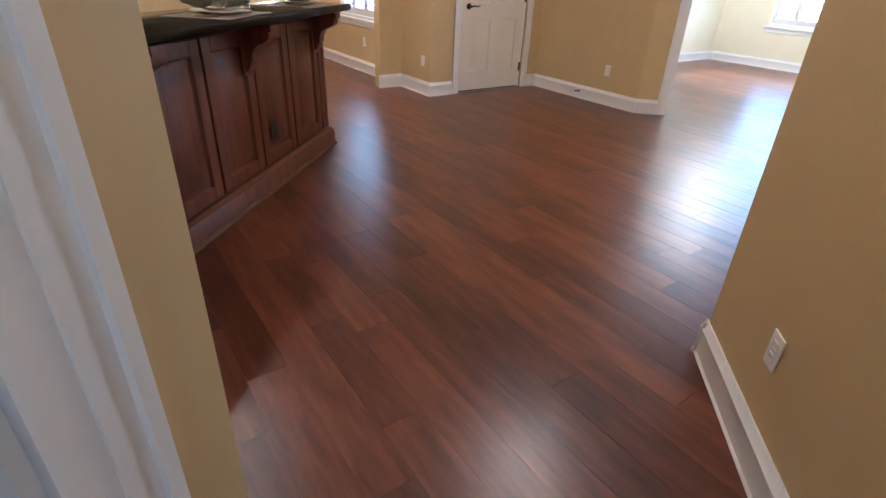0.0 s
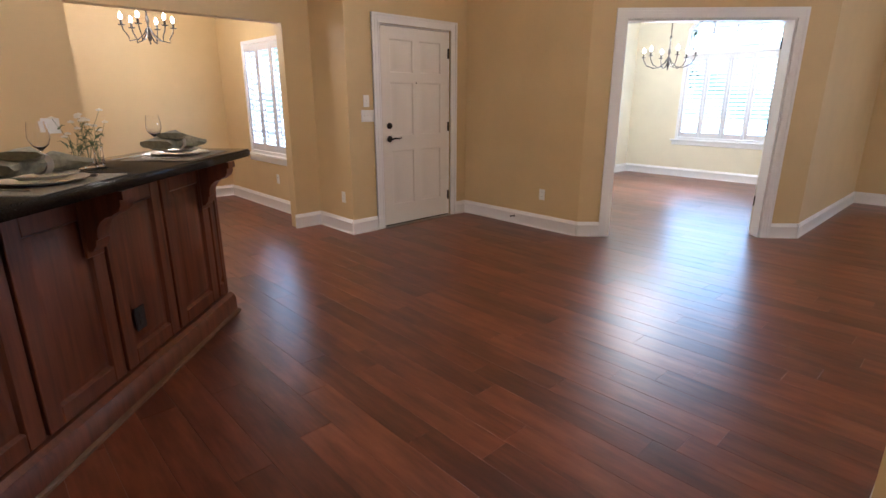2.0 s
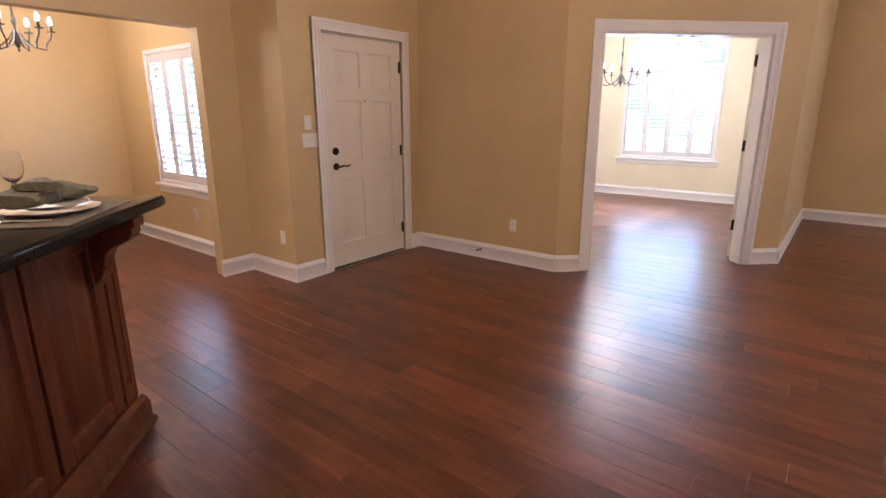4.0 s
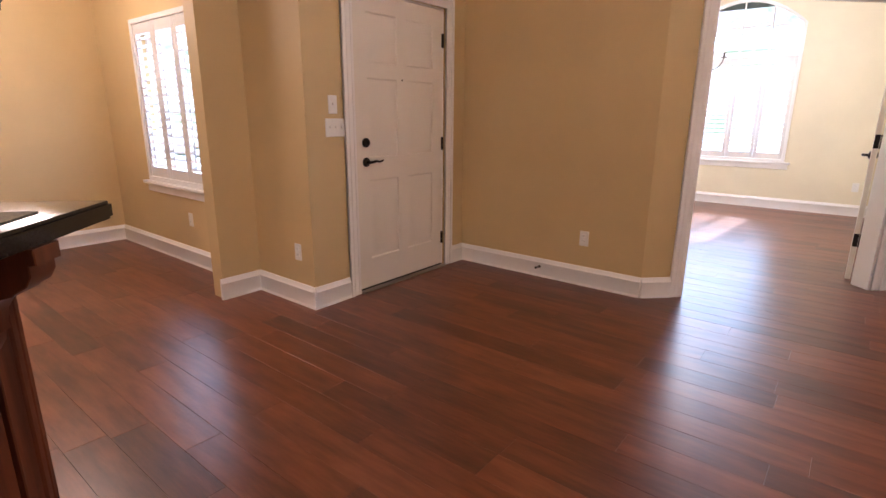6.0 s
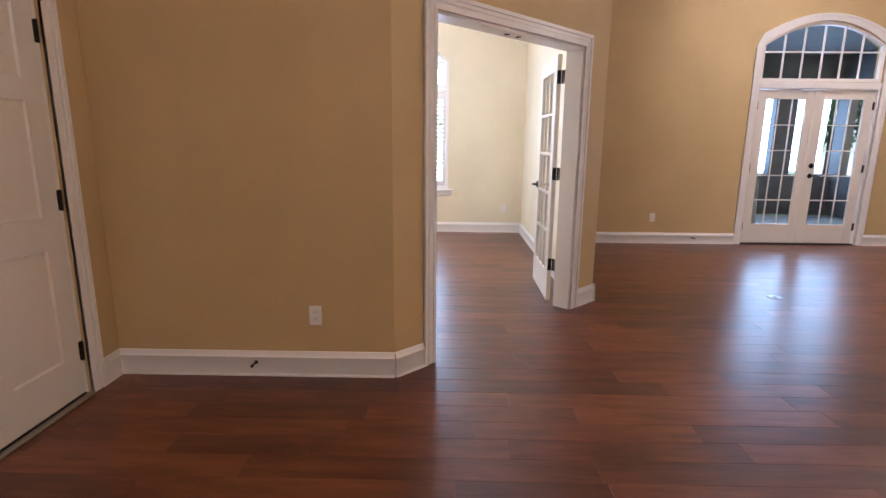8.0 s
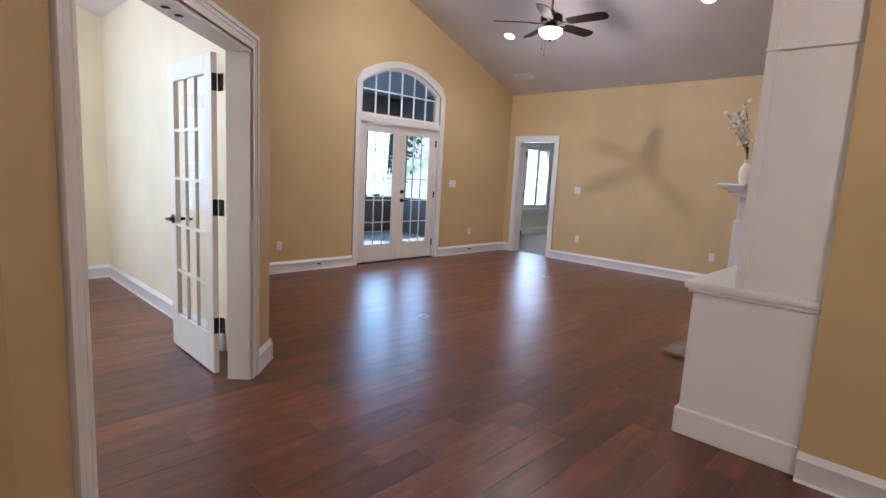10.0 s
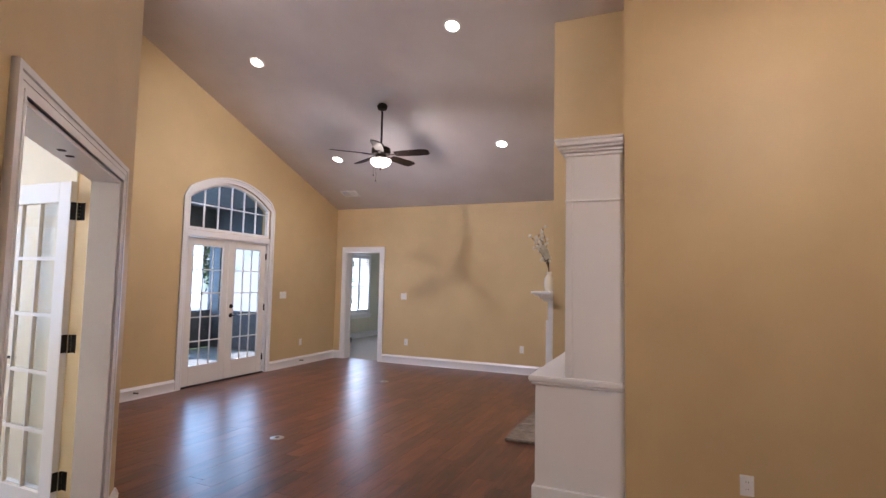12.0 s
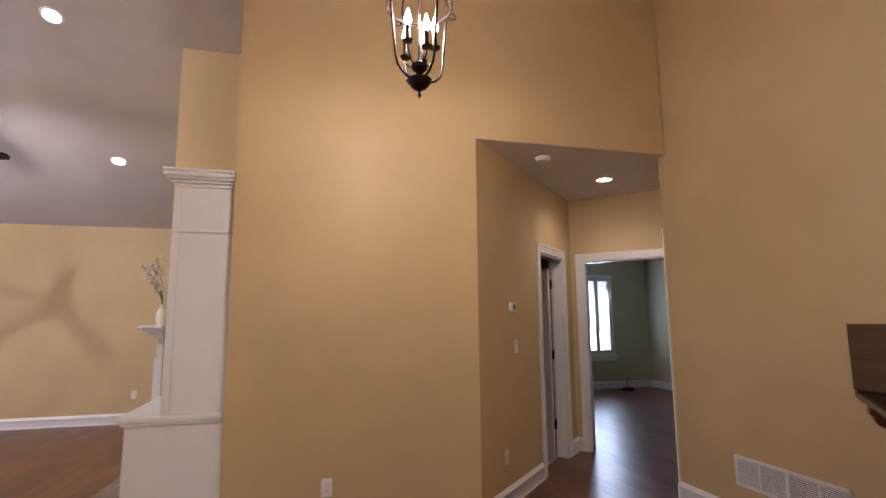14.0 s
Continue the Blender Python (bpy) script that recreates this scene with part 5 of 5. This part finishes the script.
chandelier(1.0, 3.0, 1.74, STUDYTOP(1.0, 3.0), M_PEWTER, "lit grey metal chandelier with candle bulbs in the study", 6, 0.34, 12)
chandelier(-1.9, -2.8, 1.90, 2.75, M_PEWTER, "lit grey metal chandelier with candle bulbs in the dining room", 6, 0.24, 25, 0.06)


# ---- fireplace wall ----
def bookcase():
    d = thing("built_in_cabinet", pose(XF + 0.045, -1.428, 0), "white painted built-in cabinet with a deep base and crown moulding", "cabinet")
    L = 1.50
    bm = bmesh.new()
    bbx(bm, 0.0, L, 0.002, 0.580, 0.0, 0.838, 0.003)
    part("base", bm, M_TRIM, d)
    bm = bmesh.new()
    bbx(bm, -0.018, L, 0.002, 0.598, 0.0, 0.150, 0.005)
    part("plinth", bm, M_TRIM, d)
    bm = bmesh.new()
    bbx(bm, -0.02, L, 0.002, 0.626, 0.839, 0.878, 0.008, None, 2)
    bbx(bm, -0.012, L, 0.002, 0.604, 0.818, 0.8395, 0.006)
    part("ledge", bm, M_TRIM, d)
    for nm, q in (("side_panel", (0.004, 0.03, 0.002, 0.375, 0.8785, 2.375)), ("side_panel", (L - 0.03, L, 0.002, 0.375, 0.8785, 2.375)),
                  ("back_panel", (0.03, L - 0.03, 0.002, 0.03, 0.8785, 2.375)), ("top_panel", (0.03, L - 0.03, 0.03, 0.375, 2.345, 2.375))):
        bm = bmesh.new()
        bbx(bm, *q, 0.002)
        part(nm, bm, M_TRIM, d)
    for z in (1.35, 1.80):
        bm = bmesh.new()
        bbx(bm, 0.031, L - 0.031, 0.031, 0.36, z, z + 0.025, 0.002)
        part("shelf", bm, M_TRIM, d)
    bm = bmesh.new()
    for z in (2.062,):
        bbx(bm, -0.010, 0.003, 0.002, 0.386, z, z + 0.014, 0.003)
    bbx(bm, -0.005, 0.0035, 0.335, 0.381, 0.879, 2.375, 0.002)
    part("side_trim", bm, M_TRIM, d)
    bm = bmesh.new()
    for o, z0, z1 in ((0.010, 2.375, 2.40), (0.028, 2.40, 2.42), (0.048, 2.42, 2.44), (0.066, 2.44, 2.47), (0.074, 2.47, 2.49)):
        bbx(bm, -o, L, 0.002, 0.375 + o, z0, z1, 0.005)
    part("crown_moulding", bm, M_TRIM, d)


bookcase()
bm = bmesh.new()
v = [bm.verts.new((x, y, z)) for x, zt in ((6.02, roof(6.02)), (7.80, roof(7.80))) for y in (-1.428, -0.66) for z in (0, zt)]
for f in ((0, 1, 3, 2), (4, 6, 7, 5), (0, 4, 5, 1), (2, 3, 7, 6), (1, 5, 7, 3), (0, 2, 6, 4)):
    bm.faces.new([v[i] for i in f])
struct("chimney_breast", bm, M_WALL, "beige painted chimney breast over the fireplace")


def mantel():
    d = thing("fireplace_mantel", pose(6.02, -0.658, 0), "white painted fireplace mantel with side columns and a moulded shelf", "fireplace")
    bm = bmesh.new()
    for o, z0, z1 in ((0.20, 1.41, 1.435), (0.165, 1.39, 1.41), (0.125, 1.365, 1.39), (0.09, 1.34, 1.365)):
        bbx(bm, -0.02 - o * 0.4, 1.80 + o * 0.4, 0.0, o, z0, z1, 0.005)
    part("shelf", bm, M_TRIM, d)
    bm = bmesh.new()
    bbx(bm, 0.0, 1.78, 0.0, 0.05, 1.15, 1.339, 0.003)
    part("frieze", bm, M_TRIM, d)
    for x in (0.0, 1.55):
        bm = bmesh.new()
        bbx(bm, x, x + 0.23, 0.0, 0.07, 0.0, 1.149, 0.004)
        bbx(bm, x - 0.012, x + 0.242, 0.0, 0.085, 0.0, 0.18, 0.004)
        part("column", bm, M_TRIM, d)
    bm = bmesh.new()
    bx(bm, 0.231, 1.549, 0.0, 0.012, 0.0, 1.149)
    part("firebox_surround", bm, M_STONE, d, "slate fireplace surround")
    bm = bmesh.new()
    bx(bm, 0.45, 1.33, 0.0125, 0.02, 0.03, 0.80)
    part("firebox", bm, M_DARK, d, "dark firebox")


mantel()
rng = random.Random(11)
d = thing("hearth", pose(5.76, -0.585, 0), "brown slate tiled hearth slab on the plank floor", "hearth")
bm = bmesh.new()
bbx(bm, 0.0, 2.06, 0.0, 0.33, 0.0, 0.022, 0.003)
part("slab", bm, M_STONE, d)
for i in range(7):
    bm = bmesh.new()
    bbx(bm, 0.005 + 0.294 * i, 0.005 + 0.294 * i + 0.286, 0.005, 0.325, 0.0225, 0.031 + rng.uniform(0, 0.002), 0.003)
    part("tile", bm, M_STONE, d)


def blossom_vase():
    d = thing("blossom_vase", pose(6.22, -0.58, 1.4355), "white vase of cotton blossom twigs on the mantel", "vase")
    bm = bmesh.new()
    lathe(bm, [(0, 0), (0.04, 0), (0.055, 0.06), (0.05, 0.13), (0.025, 0.17), (0.03, 0.20), (0.024, 0.20), (0.02, 0.17), (0, 0.16)], 20)
    part("vase_body", bm, M_PLATE, d)
    rng = random.Random(3)
    for k in range(9):
        a = rng.uniform(1.0, 2.3) if k < 6 else rng.uniform(0.4, 2.8)
        r, h = rng.uniform(0.06, 0.20), rng.uniform(0.42, 0.72)
        bm = bmesh.new()
        pts = [(0, 0, 0.16)] + [(r * u * u * math.cos(a) + 0.01 * math.sin(9 * u), r * u * u * math.sin(a), 0.16 + (h - 0.16) * u) for u in (0.3, 0.6, 0.8, 1.0)]
        tube(bm, pts, 0.0035, 5, 0.0015)
        tw = part("twig", bm, M_TWIG, d)
        bm = bmesh.new()
        for q in range(7):
            u = 0.45 + 0.09 * q
            c = Vector((r * u * u * math.cos(a), r * u * u * math.sin(a), 0.16 + (h - 0.16) * u)) + Vector((rng.uniform(-0.03, 0.03), rng.uniform(-0.03, 0.03), rng.uniform(-0.01, 0.02)))
            bmesh.ops.create_icosphere(bm, subdivisions=1, radius=rng.uniform(0.014, 0.022), matrix=Matrix.Translation(c))
        for v in bm.verts:
            v.co += v.co.normalized() * 0 + Vector((rng.uniform(-1, 1), rng.uniform(-1, 1), rng.uniform(-1, 1))) * 0.003
        part("blossoms", bm, M_PETAL, tw, "tufts of white blossom")
        for q in range(4):
            u = 0.5 + 0.15 * q
            bm = bmesh.new()
            bmesh.ops.create_icosphere(bm, subdivisions=1, radius=0.008, matrix=Matrix.Translation((r * u * u * math.cos(a) + rng.uniform(-0.016, 0.016), r * u * u * math.sin(a) + rng.uniform(-0.016, 0.016), 0.16 + (h - 0.16) * u)))
            part("bud", bm, M_TWIG, tw, "dark brown husk")


blossom_vase()

# ---- bedroom and hall doors, guest room clutter ----
def flush_door(m, w, label):
    d = thing("interior_door", m, label, "door", "interior doors")
    bm = bmesh.new()
    bbx(bm, 0, w, 0, 0.035, 0, 2.02, 0.003)
    sl = part("door_slab", bm, M_DOOR, d)
    for x0, x1 in ((0.10, w / 2 - 0.04), (w / 2 + 0.04, w - 0.10)):
        for z0, z1 in ((0.22, 0.80), (0.95, 1.50), (1.60, 1.90)):
            bm = bmesh.new()
            bbx(bm, x0, x1, -0.004, 0.0005, z0, z1, 0.003)
            part("panel", bm, M_DOOR, sl)
    for z in (0.33, 1.07, 1.84):
        bm = bmesh.new()
        tube(bm, [(-0.008, 0.0, z - 0.05), (-0.008, 0.0, z + 0.05)], 0.009, 8)
        bbx(bm, -0.024, -0.006, -0.006, 0.012, z - 0.05, z + 0.05, 0.001)
        part("hinge", bm, M_IRON, d, "black iron hinge")
    lever(d, pose(w - 0.07, -0.001, 0.95), -1)
    return d


flush_door(pose(XB + 0.185, 4.030, 0.012, 0, 0, 84), 0.72, "open white panelled bedroom door swung against the wall")
flush_door(mhn @ pose(2.09, 0.13, 0.012, 0, 0, 80), 0.72, "open white panelled door of the room off the hall")
d = thing("power_strip", pose(10.15, -8.32, 0.0, 0, 0, 30), "black power adapter with a cable on the guest room floor", "adapter")
bm = bmesh.new()
bbx(bm, -0.10, 0.10, -0.06, 0.06, 0.0, 0.07, 0.012, None, 2)
part("body", bm, M_RUBBER, d)
bm = bmesh.new()
tube(bm, [(0.0, 0.0, 0.07), (0.02, 0.02, 0.14), (0.0, 0.03, 0.24), (-0.04, 0.05, 0.30)], 0.007, 7)
tube(bm, [(0.10, 0.0, 0.02), (0.22, 0.05, 0.012), (0.34, 0.0, 0.012), (0.46, 0.06, 0.012)], 0.007, 7)
part("cable", bm, M_RUBBER, d)
d = thing("ceiling_fan", pose(7.97, -7.03, 2.75), "white ceiling fan with pull chains in the guest room", "ceiling fan")
bm = bmesh.new()
lathe(bm, [(0, 0), (0.06, 0), (0.05, -0.02), (0.03, -0.025), (0.03, -0.04), (0.10, -0.05), (0.11, -0.13), (0.06, -0.16), (0, -0.17)], 20)
part("motor", bm, M_PLASTIC, d)
for k in range(5):
    bm = bmesh.new()
    prism(bm, [(0.11, -0.03), (0.25, -0.055), (0.62, -0.065), (0.62, 0.065), (0.25, 0.055), (0.11, 0.03)], -0.004, 0.004, FLAT)
    part("blade", bm, M_PLASTIC, d, "", pose(0, 0, -0.09, 0, 0, 72 * k) @ pose(0, 0, 0, 10))
for dx in (-0.03, 0.03):
    bm = bmesh.new()
    tube(bm, [(dx, 0, -0.15), (dx, 0, -0.32)], 0.002, 5)
    lathe(bm, [(0, 0), (0.009, 0.008), (0.007, 0.035), (0, 0.04)], 8, pose(dx, 0, -0.355))
    part("pull_chain", bm, M_STEEL, d)

# ---- back porch and outdoors ----
wall("porch_wall", (9.6, 7.6), (3.1, 7.6), -0.15, flat(3.05), M_PORCH, "dark grey porch wall with wide screened openings", [(0.10 + 1.28 * i, 0.98 + 1.28 * i, 0.80, 2.40) for i in range(5)])
wall("porch_wall_side", (3.1, 7.6), (3.1, 5.22), 0.15, flat(3.05), M_PORCH, "grey porch side wall with screened openings", [(0.3, 1.1, 0.90, 2.25), (1.3, 2.1, 0.9, 2.25)])
wall("porch_wall_end", (9.6, 5.96), (9.6, 7.6), 0.15, flat(3.05), M_PORCH, "dark grey porch end wall with a screened opening", [(0.22, 1.42, 0.80, 2.40)])
bm = bmesh.new()
bx(bm, 3.0, 9.8, YP + 0.165, 7.9, 3.05, 3.2)
struct("porch_ceiling", bm, M_PORCH, "dark grey porch ceiling")
# out-of-view slab added so sun enters by the louvres, not the arch
bm = bmesh.new()
bx(bm, -0.9, 3.0, 5.205, 6.55, 2.98, 3.10)
struct("sun_blocker", bm, M_PORCH, "grey slab added out of view to keep sun off the study window's arch")
d = thing("covered_grill", pose(6.15, 5.5, -0.02), "barbecue grill under a grey fabric cover on the porch", "grill")
bm = bmesh.new()
rings = []
for z, sx, sy in ((0, 0.62, 0.32), (0.3, 0.60, 0.31), (0.85, 0.60, 0.30), (1.02, 0.42, 0.29), (1.20, 0.36, 0.24), (1.26, 0.24, 0.14)):
    rings.append([bm.verts.new((sx * math.copysign(abs(math.cos(a)) ** 0.5, math.cos(a)) * (1 + 0.02 * math.sin(5 * a + 9 * z)), sy * math.copysign(abs(math.sin(a)) ** 0.5, math.sin(a)), z)) for a in [2 * math.pi * (j + 0.5) / 24 for j in range(24)]])
for a, b in zip(rings, rings[1:]):
    for j in range(24):
        bm.faces.new((a[j], a[(j + 1) % 24], b[(j + 1) % 24], b[j]))
bm.faces.new(rings[-1])
bm.faces.new(rings[0][::-1])
part("cover", bm, M_CONC, d)


def tree(x, y, h, seed):
    d = thing("tree", pose(x, y, -0.3), "leafy green tree outside on the lawn", "tree", "trees")
    rng = random.Random(seed)
    bm = bmesh.new()
    tube(bm, [(0, 0, 0), (0.05, 0.02, h * 0.3), (-0.05, 0.05, h * 0.6), (0.02, 0, h * 0.9)], h * 0.028, 9, 0.02)
    tips = []
    for k in range(11):
        a, z = rng.uniform(0, 6.28), h * rng.uniform(0.3, 0.75)
        r = h * rng.uniform(0.14, 0.28)
        e = (r * math.cos(a), r * math.sin(a), z + h * 0.14)
        tube(bm, [(0, 0, z), (e[0] * 0.5, e[1] * 0.5, z + h * 0.05), e], h * 0.010, 6, 0.008)
        tips.append(e)
    part("trunk", bm, M_BARK, d)
    vs, fs = [], []
    for k in range(2600):
        cx, cy, cz = rng.choice(tips)
        p = Vector((cx, cy, cz)) * rng.uniform(0.75, 1.08) + Vector((rng.gauss(0, 1), rng.gauss(0, 1), rng.gauss(0, 0.7))) * h * 0.075
        s = h * 0.016 * rng.uniform(0.6, 1.4)
        q = Euler((rng.uniform(0, 6.28), rng.uniform(0, 6.28), rng.uniform(0, 6.28)))
        n = len(vs)
        for u in ((-1, 0, 0), (0, -0.6, 0.1), (1, 0, 0), (0, 0.6, 0.1)):
            w = Vector(u)
            w.rotate(q)
            vs.append(p + w * s)
        fs.append((n, n + 1, n + 2, n + 3))
    me = bpy.data.meshes.new("crown")
    me.from_pydata([tuple(v) for v in vs], [], fs)
    me.materials.append(M_LEAF)
    ob = new("crown", me)
    ob.parent = d


for k, (x, y, h) in enumerate(((3.3, 11.5, 4.6), (8.6, 14, 5.5), (13.2, 13, 5.0), (-4.5, 12.5, 5.0))):
    tree(x, y, h, 20 + k)
# self-lit sheet added for the daylit distance; it also lights the rooms
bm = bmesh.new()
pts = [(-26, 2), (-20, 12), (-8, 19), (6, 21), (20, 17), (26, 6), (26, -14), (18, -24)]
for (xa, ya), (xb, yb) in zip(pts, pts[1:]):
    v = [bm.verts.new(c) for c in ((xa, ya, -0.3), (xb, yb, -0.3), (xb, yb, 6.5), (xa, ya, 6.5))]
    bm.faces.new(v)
struct("backdrop", bm, M_BACK, "glowing sheet standing in for hazy garden and sky in the distance")



# ---- floor planks ----
PW = 0.152
LENGTHS = (0.62, 0.895, 1.06, 1.28, 1.5)


def plank_verts(L):
    b = 0.0013
    z0, z1 = -0.004, 0.0
    return [(0, 0, z0), (L, 0, z0), (L, PW, z0), (0, PW, z0), (0.0003, 0.0003, z1 - 0.0007), (L - 0.0003, 0.0003, z1 - 0.0007), (L - 0.0003, PW - 0.0003, z1 - 0.0007), (0.0003, PW - 0.0003, z1 - 0.0007),
            (b, b, z1), (L - b, b, z1), (L - b, PW - b, z1), (b, PW - b, z1)]


PF = [(0, 1, 5, 4), (1, 2, 6, 5), (2, 3, 7, 6), (3, 0, 4, 7), (4, 5, 9, 8), (5, 6, 10, 9), (6, 7, 11, 10), (7, 4, 8, 11), (8, 9, 10, 11)]
plank_mesh = {}
for L in LENGTHS:
    me = bpy.data.meshes.new("plank")
    me.from_pydata(plank_verts(L), [], PF)
    me.materials.append(M_FLOOR_P)
    plank_mesh[L] = me
floor_ob = bpy.data.objects["floor"]
rng = random.Random(42)
far_v, far_f = [], []
count = 0
y = -9.3
while y < 5.05:
    x = -3.2 - rng.uniform(0, 1.2)
    xe = 10.7
    while x < xe:
        L = rng.choice(LENGTHS)
        inside = (x + L < XB + 0.12 or y < -1.4) and (y < YP - 0.02 or x < 3.0)
        if inside or (x < XB and y < YP):
            if 0.3 < x and x + L < 5.3 and -4.3 < y < 0.5 and count < 300:
                ob = new("plank", plank_mesh[L])
                ob.parent = floor_ob
                ob.matrix_basis = pose(x, y, 0, rng.uniform(-0.12, 0.12))
                count += 1
            else:
                n = len(far_v)
                slant = rng.uniform(-0.002, 0.002)
                far_v += [(a + x, b + y, c + slant * b) for a, b, c in plank_verts(L)]
                far_f += [tuple(i + n for i in f) for f in PF]
        x += L
    y += PW
me = bpy.data.meshes.new("planks")
me.from_pydata(far_v, [], far_f)
me.materials.append(M_FLOOR_J)
ob = new("planks", me)
ob.parent = floor_ob
tagged(ob, "remaining dark reddish-brown floor planks", kind="stuff")
